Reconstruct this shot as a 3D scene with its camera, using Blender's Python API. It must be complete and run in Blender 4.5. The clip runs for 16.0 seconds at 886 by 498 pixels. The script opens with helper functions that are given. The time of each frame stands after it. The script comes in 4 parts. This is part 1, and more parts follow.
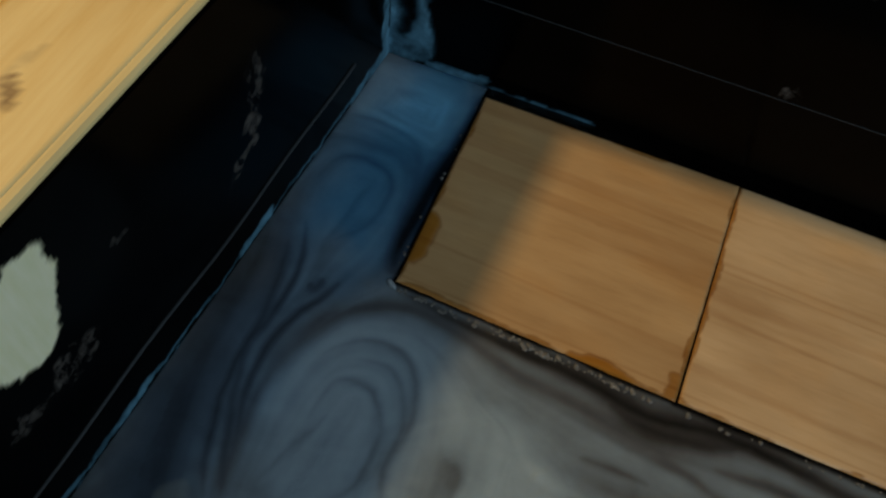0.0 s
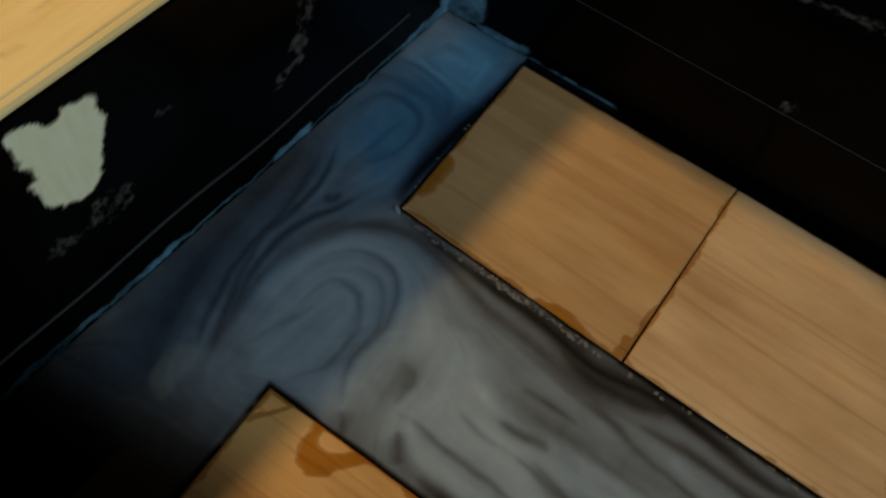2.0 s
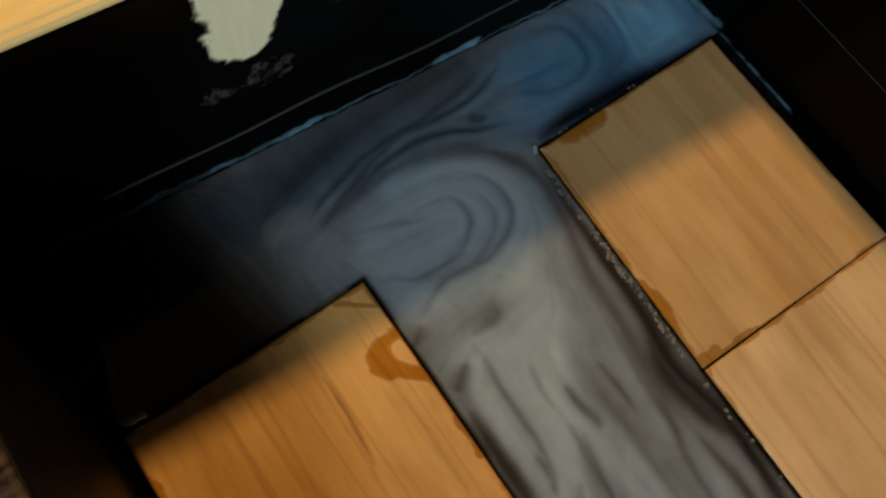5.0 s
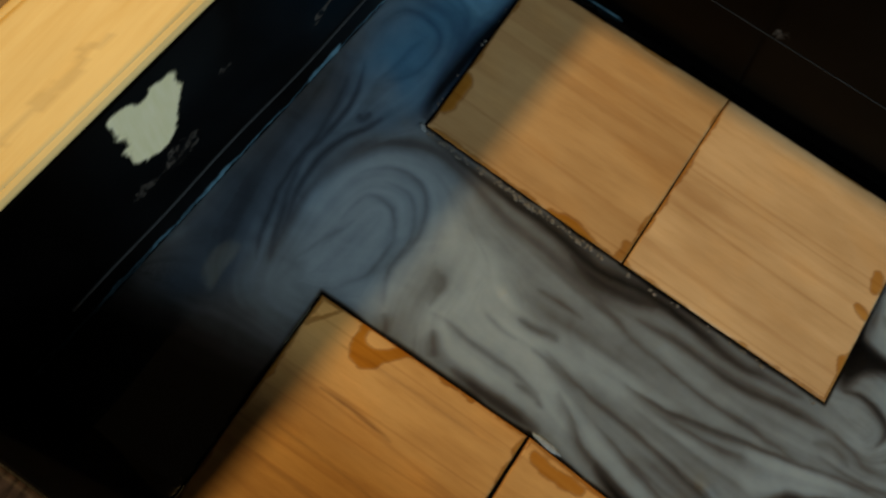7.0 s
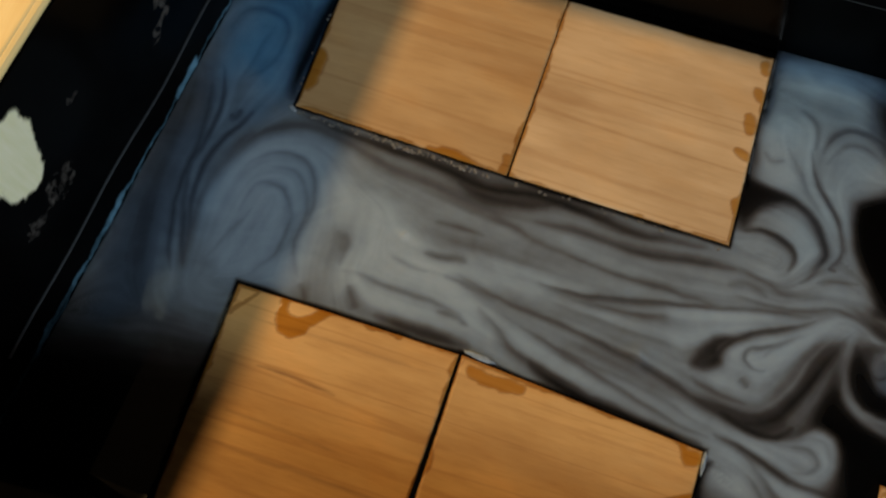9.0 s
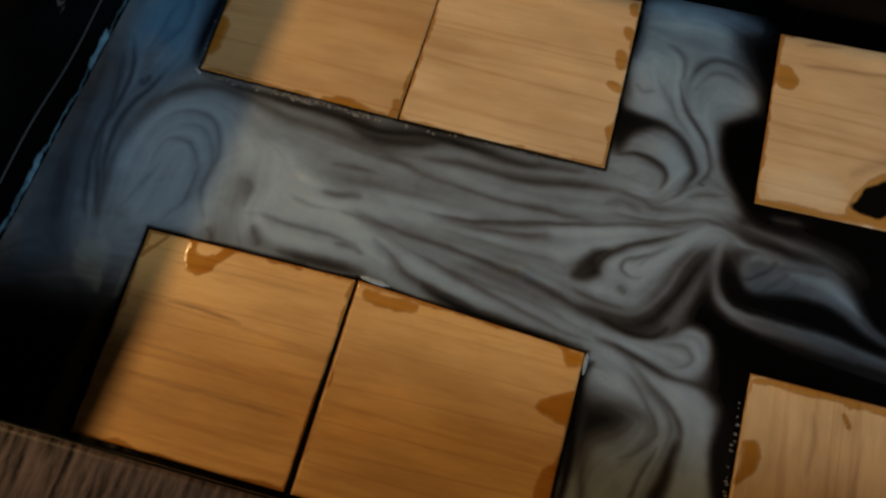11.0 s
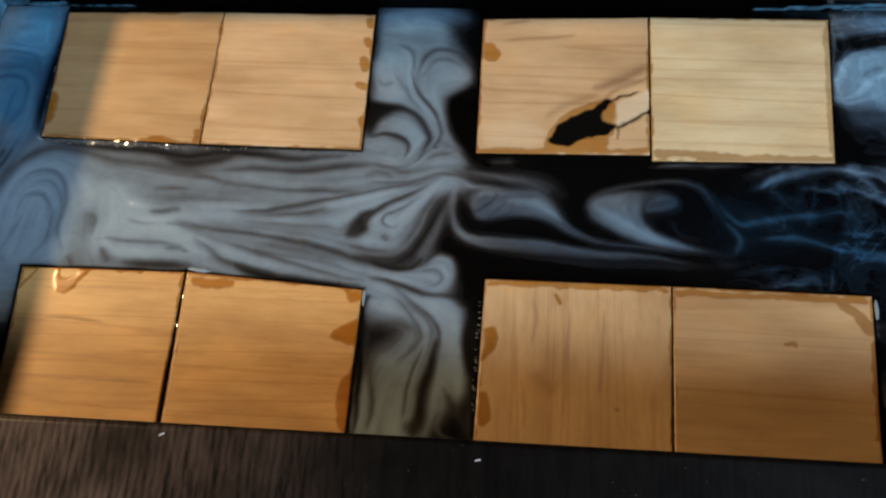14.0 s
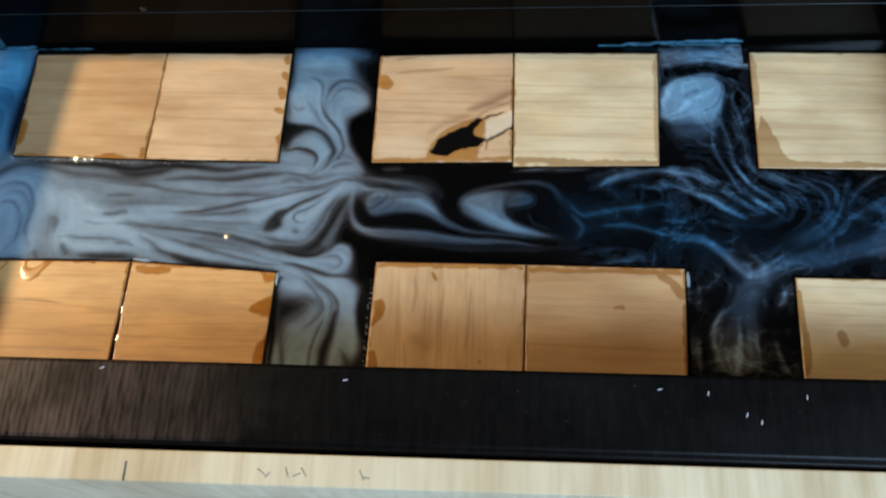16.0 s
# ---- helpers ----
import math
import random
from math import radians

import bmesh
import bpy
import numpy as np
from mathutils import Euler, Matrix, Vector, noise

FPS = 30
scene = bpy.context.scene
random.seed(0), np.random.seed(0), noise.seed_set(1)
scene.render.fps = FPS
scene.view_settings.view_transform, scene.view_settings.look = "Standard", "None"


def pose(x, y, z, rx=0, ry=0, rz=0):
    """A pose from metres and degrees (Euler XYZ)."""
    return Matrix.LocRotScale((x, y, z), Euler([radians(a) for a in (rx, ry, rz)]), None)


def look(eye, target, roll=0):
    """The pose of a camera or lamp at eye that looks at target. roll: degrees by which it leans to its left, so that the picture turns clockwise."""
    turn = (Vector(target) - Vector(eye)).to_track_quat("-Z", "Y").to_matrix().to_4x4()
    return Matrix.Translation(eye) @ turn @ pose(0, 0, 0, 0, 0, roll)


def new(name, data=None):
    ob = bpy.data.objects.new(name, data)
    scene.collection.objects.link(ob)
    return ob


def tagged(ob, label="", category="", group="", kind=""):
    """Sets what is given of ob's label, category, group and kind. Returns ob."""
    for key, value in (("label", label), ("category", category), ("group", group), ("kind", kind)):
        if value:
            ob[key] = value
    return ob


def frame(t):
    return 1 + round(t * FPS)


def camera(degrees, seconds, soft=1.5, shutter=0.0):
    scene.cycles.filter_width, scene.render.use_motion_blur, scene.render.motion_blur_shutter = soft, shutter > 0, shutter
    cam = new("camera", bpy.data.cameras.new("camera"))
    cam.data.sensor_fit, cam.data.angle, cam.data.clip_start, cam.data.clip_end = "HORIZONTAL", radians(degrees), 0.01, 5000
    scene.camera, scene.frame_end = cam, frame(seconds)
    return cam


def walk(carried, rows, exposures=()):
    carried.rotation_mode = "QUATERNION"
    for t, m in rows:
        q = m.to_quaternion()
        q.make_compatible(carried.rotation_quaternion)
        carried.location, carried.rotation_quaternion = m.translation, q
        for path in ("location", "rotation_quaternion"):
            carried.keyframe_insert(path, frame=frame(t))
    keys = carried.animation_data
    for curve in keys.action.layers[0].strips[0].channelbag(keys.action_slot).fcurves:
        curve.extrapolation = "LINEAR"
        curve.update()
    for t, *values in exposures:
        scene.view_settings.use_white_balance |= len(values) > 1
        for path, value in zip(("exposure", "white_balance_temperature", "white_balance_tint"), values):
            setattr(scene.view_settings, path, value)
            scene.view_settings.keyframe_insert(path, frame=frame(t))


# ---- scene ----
MM = 0.001

# ---- camera and its path ----
cam = camera(55.53, 16.0, soft=2.3)
PATH = [
    (0, pose(0.0431, -0.1169, 0.2260, 31.02, -4.99, 22.65)),
    (0.5, pose(0.0595, -0.1109, 0.2301, 30.68, -4.58, 26.01)),
    (1, pose(0.0709, -0.1235, 0.2389, 30.45, -4.73, 30.97)),
    (1.5, pose(0.0741, -0.1271, 0.2447, 29.43, -5.57, 33.23)),
    (2, pose(0.0790, -0.1299, 0.2489, 28.52, -5.79, 35.42)),
    (2.5, pose(0.0816, -0.1352, 0.2553, 27.74, -4.83, 38.24)),
    (3, pose(0.0896, -0.1384, 0.2499, 26.09, -4.16, 42.83)),
    (3.5, pose(0.0871, -0.1372, 0.2510, 22.47, -3.03, 52.22)),
    (4, pose(0.0969, -0.1286, 0.2530, 23.66, -3.22, 57.40)),
    (6.5, pose(0.0242, -0.1202, 0.2706, 12.76, -10.05, 41.97)),
    (7, pose(0.0507, -0.1279, 0.2940, 16.07, -6.97, 34.16)),
    (7.5, pose(0.0715, -0.1285, 0.3009, 17.52, -5.59, 25.77)),
    (8, pose(0.0835, -0.1287, 0.3024, 17.10, -3.34, 19.97)),
    (10.5, pose(0.1393, -0.1606, 0.3120, 20.40, 0.34, 17.19)),
    (11, pose(0.1561, -0.1689, 0.3158, 20.64, 0.15, 15.03)),
    (11.5, pose(0.1730, -0.1746, 0.3249, 20.58, 0.94, 12.36)),
    (12, pose(0.1874, -0.1763, 0.3313, 19.69, 1.87, 9.62)),
    (12.5, pose(0.2043, -0.1732, 0.3464, 18.15, 2.95, 6.15)),
    (13, pose(0.2275, -0.1766, 0.3625, 17.82, 2.88, 4.83)),
    (13.5, pose(0.2406, -0.1868, 0.3821, 19.14, 1.95, 3.87)),
    (14, pose(0.2566, -0.2048, 0.4072, 20.05, 2.78, 3.45)),
    (14.5, pose(0.2749, -0.2178, 0.4257, 20.93, 2.60, 3.67)),
    (15, pose(0.2867, -0.2429, 0.4421, 22.23, 2.80, 3.92)),
    (15.5, pose(0.2974, -0.2596, 0.4622, 23.51, 2.47, 3.75)),
    (16, pose(0.3157, -0.2738, 0.4830, 23.63, 1.93, 2.05)),
]
EXPOSURES = [
    (0.0, -0.2, 6350, 5), (1.5, -0.2, 6700, 8), (2.5, -0.1, 6900, 9), (3.0, 0.25, 6950, 11), (3.5, 0.42, 7500, 13), (4.0, 0.3, 7800, 14), (6.5, 0.42, 7400, 7), (7.0, 0.2, 7250, 6), (8.0, 0.5, 6900, 12), (10.5, 0.15, 7000, 13),
    (11.0, 0.12, 7000, 13), (11.5, 0.17, 6900, 12), (12.0, 0.27, 6750, 12), (12.5, 0.53, 6500, 12), (13.5, 0.78, 6050, 12), (14.5, 1.12, 5750, 10), (15.0, 1.2, 5600, 9), (15.5, 1.0, 5550, 9), (16.0, 1.25, 5250, 8),
]
walk(cam, PATH, EXPOSURES)

# ---- light ----
world = bpy.data.worlds.new("workshop_air")
scene.world = world
world.use_nodes = True
world.node_tree.nodes["Background"].inputs[0].default_value = (0.35, 0.6, 1.0, 1)
world.node_tree.nodes["Background"].inputs[1].default_value = 0.02


def lamp(name, kind, m, watts, colour, size):
    data = bpy.data.lights.new(name, kind)
    data.energy, data.color = watts, colour
    if kind == "AREA":
        data.shape, data.size, data.size_y = "RECTANGLE", size, size
    else:
        data.shadow_soft_size = size
    ob = new(name, data)
    ob.matrix_world = m
    return ob


# a warm bulb over the far end of the short side, a cool ceiling panel behind the camera
lamp("warm_bulb", "POINT", pose(-0.435, 0.135, 0.615), 11.0, (1.0, 0.66, 0.29), 0.028)
lamp("cool_panel", "AREA", look((1.40, -0.96, 1.22), (0.15, 0.0, 0.0)), 17.5, (0.74, 0.89, 1.0), 0.45)


# ---- fields of pigment, stain and wear ----
def lattice(x, y, seed):
    """Smooth value noise on a unit lattice, -1 to 1."""
    i, j = np.floor(x).astype(np.int64), np.floor(y).astype(np.int64)
    fx, fy = x - i, y - j
    fx, fy = fx * fx * (3 - 2 * fx), fy * fy * (3 - 2 * fy)

    def corner(a, b):
        h = (a * 374761393 + b * 668265263 + seed * 974634777) & 0x7FFFFFFF
        h = ((h ^ (h >> 13)) * 1274126177) & 0x7FFFFFFF
        return ((h ^ (h >> 16)) & 0xFFFF) / 32767.5 - 1

    low = corner(i, j) * (1 - fx) + corner(i + 1, j) * fx
    high = corner(i, j + 1) * (1 - fx) + corner(i + 1, j + 1) * fx
    return low * (1 - fy) + high * fy


def fractal(x, y, seed, octaves=4):
    return sum(lattice(x * 2**k, y * 2**k, seed + 17 * k) * 0.5**k for k in range(octaves))


class Field:
    """A value between 0 and 1 over a plane, in millimetres."""

    def __init__(self, x, y, wobble, grain, seed):
        self.x = x + wobble * fractal(x / grain, y / grain, seed)
        self.y = y + wobble * fractal(x / grain, y / grain, seed + 5)
        self.v, self.c, self.s, self.streaks = np.zeros(x.shape), np.zeros(x.shape), np.zeros(x.shape), False


def smooth_line(points, steps=10):
    """A Catmull-Rom curve through the points."""
    p = np.array([points[0], *points, points[-1]], float)
    out = []
    for k in range(len(points) - 1):
        a, b, c, d = p[k : k + 4]
        for s in np.linspace(0, 1, steps, endpoint=False):
            out.append(0.5 * (2 * b + (c - a) * s + (2 * a - 5 * b + 4 * c - d) * s**2 + (3 * b - a - 3 * c + d) * s**3))
    return np.array([*out, p[-1]])


def stroke(field, value, width, strength, *points):
    """Draws the field towards a value along a line of some width, softly at its rim."""
    line = smooth_line(points)
    near = close_to(field, line, 2.2 * width + (22 if field.streaks else 2))
    if not near.any():
        return
    best, along, _, _ = nearest_on(field.x[near], field.y[near], line)
    if field.streaks:
        wide = width * (0.45 + 0.55 * np.sin(np.pi * np.clip(along * 0.9 + 0.05, 0, 1)))
        field.v[near] += (value - field.v[near]) * strength * np.exp(-0.8 * (best / wide) ** 2.6)
    else:
        rim = np.clip((1.3 - best / width) / 0.65, 0, 1)
        field.v[near] += (value - field.v[near]) * strength * rim * rim * (3 - 2 * rim)


def nearest_on(x, y, line):
    """Distance to a line, the share of the way along it, its bearing, and the side of it."""
    best, along, turn, side = np.full(x.shape, 1e9), np.zeros(x.shape), np.zeros(x.shape), np.zeros(x.shape)
    for k, (a, b) in enumerate(zip(line[:-1], line[1:])):
        way = b - a
        s = np.clip(((x - a[0]) * way[0] + (y - a[1]) * way[1]) / max(way @ way, 1e-9), 0, 1)
        d = np.hypot(x - a[0] - s * way[0], y - a[1] - s * way[1])
        closer = d < best
        side[closer] = np.sign(way[0] * (y[closer] - a[1]) - way[1] * (x[closer] - a[0]))
        best[closer], along[closer], turn[closer] = d[closer], (k + s[closer]) / (len(line) - 1), np.arctan2(way[1], way[0])
    return best, along, turn, side


def close_to(field, line, reach):
    (x0, y0), (x1, y1) = line.min(0) - reach, line.max(0) + reach
    return (field.x > x0) & (field.x < x1) & (field.y > y0) & (field.y < y1)


def vein(value, strength, left, right, *points, on=None):
    """A drawn-out thread in the pour: pointed at both ends, with a width (mm) to either side."""
    pour = on or POUR
    line = smooth_line(points)
    near = close_to(pour, line, 3 * max(left, right) + 20)
    best, along, turn, side = nearest_on(pour.x[near], pour.y[near], line)
    taper = 0.22 + 0.78 * np.sqrt(np.clip(np.sin(np.pi * along), 0, 1))
    wide = np.where(side > 0, left, right) * taper
    pour.v[near] += (value - pour.v[near]) * strength * np.clip(1.25 * taper - 0.1, 0, 1) * np.exp(-0.9 * (best / wide) ** 1.7)
    pull = np.exp(-best / (max(left, right) + 4))
    pour.c[near] += pull * np.cos(2 * turn)
    pour.s[near] += pull * np.sin(2 * turn)


def cloud(value, soft, *outline, on=None):
    """A patch of the pour inside a closed outline, fading over a soft rim (mm)."""
    pour = on or POUR
    line = smooth_line([*outline, outline[0]], 6)
    near = close_to(pour, line, 2 * soft)
    x, y = pour.x[near], pour.y[near]
    best, _, turn, _ = nearest_on(x, y, line)
    inside = np.zeros(x.shape, bool)
    for (ax, ay), (bx, by) in zip(line[:-1], line[1:]):
        if ay != by:
            inside ^= ((ay > y) != (by > y)) & (x < (bx - ax) * (y - ay) / (by - ay) + ax)
    fade = np.clip(0.5 + np.where(inside, best, -best) / (2 * soft), 0, 1)
    pour.v[near] += (value - pour.v[near]) * fade * fade * (3 - 2 * fade)
    pull = 0.6 * np.exp(-best / (soft + 2))
    pour.c[near] += pull * np.cos(2 * turn)
    pour.s[near] += pull * np.sin(2 * turn)


# ---- materials ----
def shader(name):
    m = bpy.data.materials.new(name)
    m.use_nodes = True
    t = m.node_tree
    return m, t, t.nodes["Principled BSDF"]


def add(t, kind, links=(), **values):
    """A node; links: input -> socket; values are set on the node."""
    n = t.nodes.new(kind)
    for key, value in values.items():
        setattr(n, key, value)
    for key, value in dict(links).items():
        if isinstance(value, bpy.types.NodeSocket):
            t.links.new(value, n.inputs[key])
        else:
            n.inputs[key].default_value = value
    return n


def noise_at(t, scale, stretch=(1, 1, 1), detail=5.0, rough=0.55, turn=0.0):
    co = add(t, "ShaderNodeNewGeometry")
    mp = add(t, "ShaderNodeMapping", {0: co.outputs["Position"], 2: (0, 0, turn), 3: stretch})
    return add(t, "ShaderNodeTexNoise", {"Vector": mp.outputs[0], "Scale": scale, "Detail": detail, "Roughness": rough})


def ramp(t, socket, *stops):
    r = add(t, "ShaderNodeValToRGB", {0: socket})
    e = r.color_ramp.elements
    e[0].position, e[0].color = stops[0][0], (*stops[0][1], 1)
    e[1].position, e[1].color = stops[-1][0], (*stops[-1][1], 1)
    for p, c in stops[1:-1]:
        e.new(p).color = (*c, 1)
    return r.outputs[0]


def blend(t, fac, a, b, how="MIX"):
    n = add(t, "ShaderNodeMix", data_type="RGBA", blend_type=how)
    for key, value in ((0, fac), (6, a), (7, b)):
        if isinstance(value, bpy.types.NodeSocket):
            t.links.new(value, n.inputs[key])
        else:
            n.inputs[key].default_value = value if key == 0 else (*value, 1)
    return n.outputs[2]


def bumped(t, b, height, strength, distance=0.0004):
    n = add(t, "ShaderNodeBump", {"Height": height, "Strength": strength, "Distance": distance})
    t.links.new(n.outputs[0], b.inputs["Normal"])


def attribute(t, name):
    return add(t, "ShaderNodeAttribute", attribute_name=name).outputs["Fac"]


def maple(name, pale, mid, dark, along_y=False, seed=0.0):
    """Planed hardwood with fine streaks, soaked amber where resin ran over it, black where a void filled."""
    m, t, b = shader(name)
    st = (16, 1.6, 6) if along_y else (1.6, 16, 6)
    fine = noise_at(t, 16 + seed, st, 9, 0.66, 0.03)
    broad = noise_at(t, 11 + seed, (3.0, 1, 1) if along_y else (1, 3.0, 1), 4, 0.55, 0.05)
    pores = noise_at(t, 70, (26, 2.4, 4) if along_y else (2.4, 26, 4), 4, 0.65)
    rings = noise_at(t, 4.0 + seed * 0.5, (9, 0.22, 2) if along_y else (0.22, 9, 2), 1.5, 0.4, 0.05)
    c = ramp(t, fine.outputs[0], (0.16, dark), (0.47, mid), (0.80, pale))
    tone = ramp(t, broad.outputs[0], (0.32, (0.80, 0.74, 0.67)), (0.64, (1.06, 1.05, 1.03)))
    c = blend(t, 1.0, c, tone, "MULTIPLY")
    wave = add(t, "ShaderNodeMath", {0: rings.outputs[0], 1: 46.0}, operation="MULTIPLY")
    wave = add(t, "ShaderNodeMath", {0: wave.outputs[0]}, operation="SINE")
    line = ramp(t, wave.outputs[0], (0.80, (1, 1, 1)), (1.0, (0.74, 0.62, 0.52)))
    c = blend(t, 0.40, c, line, "MULTIPLY")
    cast = noise_at(t, 26 + seed, (1, 1.6, 1), 3, 0.5)
    c = blend(t, 1.0, c, ramp(t, cast.outputs[0], (0.32, (0.95, 0.93, 0.90)), (0.5, (1, 1, 1)), (0.68, (1.05, 1.0, 0.92))), "MULTIPLY")
    speck = ramp(t, pores.outputs[0], (0.60, (1, 1, 1)), (0.80, (0.80, 0.73, 0.64)))
    c = blend(t, 1.0, c, speck, "MULTIPLY")
    stain = attribute(t, "stain")
    soaked = blend(t, 1.0, c, (0.64, 0.44, 0.15), "MULTIPLY")
    c = blend(t, stain, c, soaked)
    rim = ramp(t, stain, (0.10, (0, 0, 0)), (0.45, (0.42, 0.42, 0.42)), (0.85, (0, 0, 0)))
    c = blend(t, rim, c, (0.16, 0.055, 0.012))
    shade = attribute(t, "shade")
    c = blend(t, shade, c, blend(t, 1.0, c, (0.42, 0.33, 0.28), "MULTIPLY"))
    c = blend(t, attribute(t, "pale"), c, (0.80, 0.66, 0.46))
    void = attribute(t, "void")
    c = blend(t, void, c, (0.004, 0.0035, 0.003))
    t.links.new(c, b.inputs["Base Color"])
    wet = add(t, "ShaderNodeMath", {0: stain, 1: void}, operation="MAXIMUM")
    r = add(t, "ShaderNodeMapRange", {0: wet.outputs[0], 1: 0.0, 2: 1.0, 3: 0.48, 4: 0.14})
    t.links.new(r.outputs[0], b.inputs["Roughness"])
    bumped(t, b, fine.outputs[0], 0.25)
    return m


def pine(name, pale, dark, scale=1.0, turn=0.0):
    m, t, b = shader(name)
    fine = noise_at(t, 22 * scale, (14, 1.2, 1.2), 6, 0.6, turn)
    broad = noise_at(t, 12, (3, 0.6, 1), 3, 0.5, turn)
    c = blend(t, 1.0, ramp(t, fine.outputs[0], (0.3, dark), (0.6, pale)), ramp(t, broad.outputs[0], (0.35, (0.8, 0.74, 0.66)), (0.6, (1, 1, 1))), "MULTIPLY")
    knot = attribute(t, "stain")
    t.links.new(blend(t, knot, c, (0.16, 0.07, 0.025)), b.inputs["Base Color"])
    b.inputs["Roughness"].default_value = 0.55
    bumped(t, b, fine.outputs[0], 0.3)
    return m


def black_coat():
    """Glossy black release coat over wood: bare patches, scuffs and films of milky resin."""
    m, t, b = shader("black_coat")
    haze = noise_at(t, 60, (1, 1, 1), 6, 0.6)
    wood = noise_at(t, 60, (1, 6, 1), 5, 0.6)
    dirt = noise_at(t, 260, (1, 1, 1), 4, 0.7)
    coat = ramp(t, haze.outputs[0], (0.35, (0.0008, 0.0008, 0.0008)), (0.75, (0.0018, 0.0017, 0.0016)))
    scuff = attribute(t, "scuff")
    broken = add(t, "ShaderNodeMath", {0: scuff, 1: ramp(t, dirt.outputs[0], (0.42, (0, 0, 0)), (0.62, (1, 1, 1)))}, operation="MULTIPLY")
    c = blend(t, broken.outputs[0], coat, (0.16, 0.15, 0.14))
    film = add(t, "ShaderNodeMath", {0: attribute(t, "milk"), 1: ramp(t, haze.outputs[0], (0.40, (0.3, 0.3, 0.3)), (0.60, (1, 1, 1)))}, operation="MULTIPLY")
    milk = film.outputs[0]
    c = blend(t, milk, c, (0.20, 0.46, 0.66))
    bare = attribute(t, "bare")
    c = blend(t, bare, c, ramp(t, wood.outputs[0], (0.3, (0.84, 0.87, 0.58)), (0.7, (0.93, 0.95, 0.72))))
    t.links.new(c, b.inputs["Base Color"])
    r = add(t, "ShaderNodeMapRange", {0: bare, 1: 0.0, 2: 1.0, 3: 0.16, 4: 0.6})
    t.links.new(r.outputs[0], b.inputs["Roughness"])
    b.inputs["Specular IOR Level"].default_value = 0.05
    bumped(t, b, haze.outputs[0], 0.12)
    return m


def resin():
    """Cured black resin with milky pigment drawn through it."""
    m, t, b = shader("marbled_resin")
    pigment = attribute(t, "pigment")
    fine = noise_at(t, 130, (1, 1, 1), 6, 0.6)
    mixed = add(t, "ShaderNodeMath", {0: pigment, 1: ramp(t, fine.outputs[0], (0.25, (0.95, 0.95, 0.95)), (0.75, (1.04, 1.04, 1.04)))}, operation="MULTIPLY")
    grey = ramp(t, mixed.outputs[0], (0.0, (0.0013, 0.0012, 0.0012)), (0.12, (0.013, 0.0118, 0.0112)), (0.24, (0.055, 0.053, 0.053)), (0.36, (0.122, 0.131, 0.143)), (0.60, (0.283, 0.353, 0.415)), (1.0, (0.53, 0.62, 0.685)))
    thin = ramp(t, mixed.outputs[0], (0.0, (0.0013, 0.0014, 0.0017)), (0.12, (0.007, 0.016, 0.029)), (0.35, (0.032, 0.108, 0.205)), (0.85, (0.19, 0.47, 0.72)))
    c = blend(t, attribute(t, "blue"), grey, thin)
    t.links.new(c, b.inputs["Base Color"])
    b.inputs["Roughness"].default_value = 0.035
    b.inputs["IOR"].default_value = 1.5
    b.inputs["Subsurface Weight"].default_value = 1.0
    b.inputs["Subsurface Radius"].default_value = (1.0, 1.0, 1.0)
    b.inputs["Subsurface Scale"].default_value = 0.035
    wave = noise_at(t, 25, (1, 1, 1), 2, 0.4)
    bumped(t, b, wave.outputs[0], 0.06, 0.001)
    return m


def tape():
    """Black cloth tape with a ribbed weave."""
    m, t, b = shader("ribbed_tape")
    rib = noise_at(t, 40, (8, 1.4, 1), 5, 0.7)
    dust = noise_at(t, 500, (1, 1, 1), 3, 0.6)
    patch = noise_at(t, 14, (1, 2, 1), 4, 0.6)
    co = add(t, "ShaderNodeNewGeometry")
    weave = add(t, "ShaderNodeTexWave", {"Vector": co.outputs["Position"], "Scale": 105.0, "Distortion": 4.0, "Detail": 4.0, "Detail Scale": 0.5, "Detail Roughness": 0.6}, bands_direction="X")
    c = ramp(t, rib.outputs[0], (0.35, (0.0022, 0.002, 0.0018)), (0.7, (0.006, 0.005, 0.0045)))
    c = blend(t, ramp(t, dust.outputs[0], (0.70, (0, 0, 0)), (0.80, (0.5, 0.5, 0.5))), c, (0.12, 0.10, 0.08))
    both = blend(t, 0.11, rib.outputs[0], weave.outputs[0])
    # brown mixed in for wear and for the bulb's sheen on the ribs
    worn = add(t, "ShaderNodeMath", {0: attribute(t, "wear_sheen"), 1: ramp(t, both, (0.34, (0.06, 0.06, 0.06)), (0.64, (1, 1, 1)))}, operation="MULTIPLY")
    c = blend(t, worn.outputs[0], c, (0.12, 0.076, 0.056))
    t.links.new(c, b.inputs["Base Color"])
    t.links.new(ramp(t, patch.outputs[0], (0.3, (0.30, 0.30, 0.30)), (0.7, (0.5, 0.5, 0.5))), b.inputs["Roughness"])
    b.inputs["Specular IOR Level"].default_value = 0.14
    bumped(t, b, both, 0.22, 0.0005)
    return m


def plain(name, colour, rough, scale=30.0, spread=0.15):
    m, t, b = shader(name)
    n = noise_at(t, scale, (1, 1, 1), 5, 0.6)
    lo, hi = [tuple(v * k for v in colour) for k in (1 - spread, 1 + spread)]
    t.links.new(ramp(t, n.outputs[0], (0.3, lo), (0.7, hi)), b.inputs["Base Color"])
    b.inputs["Roughness"].default_value = rough
    bumped(t, b, n.outputs[0], 0.2)
    return m


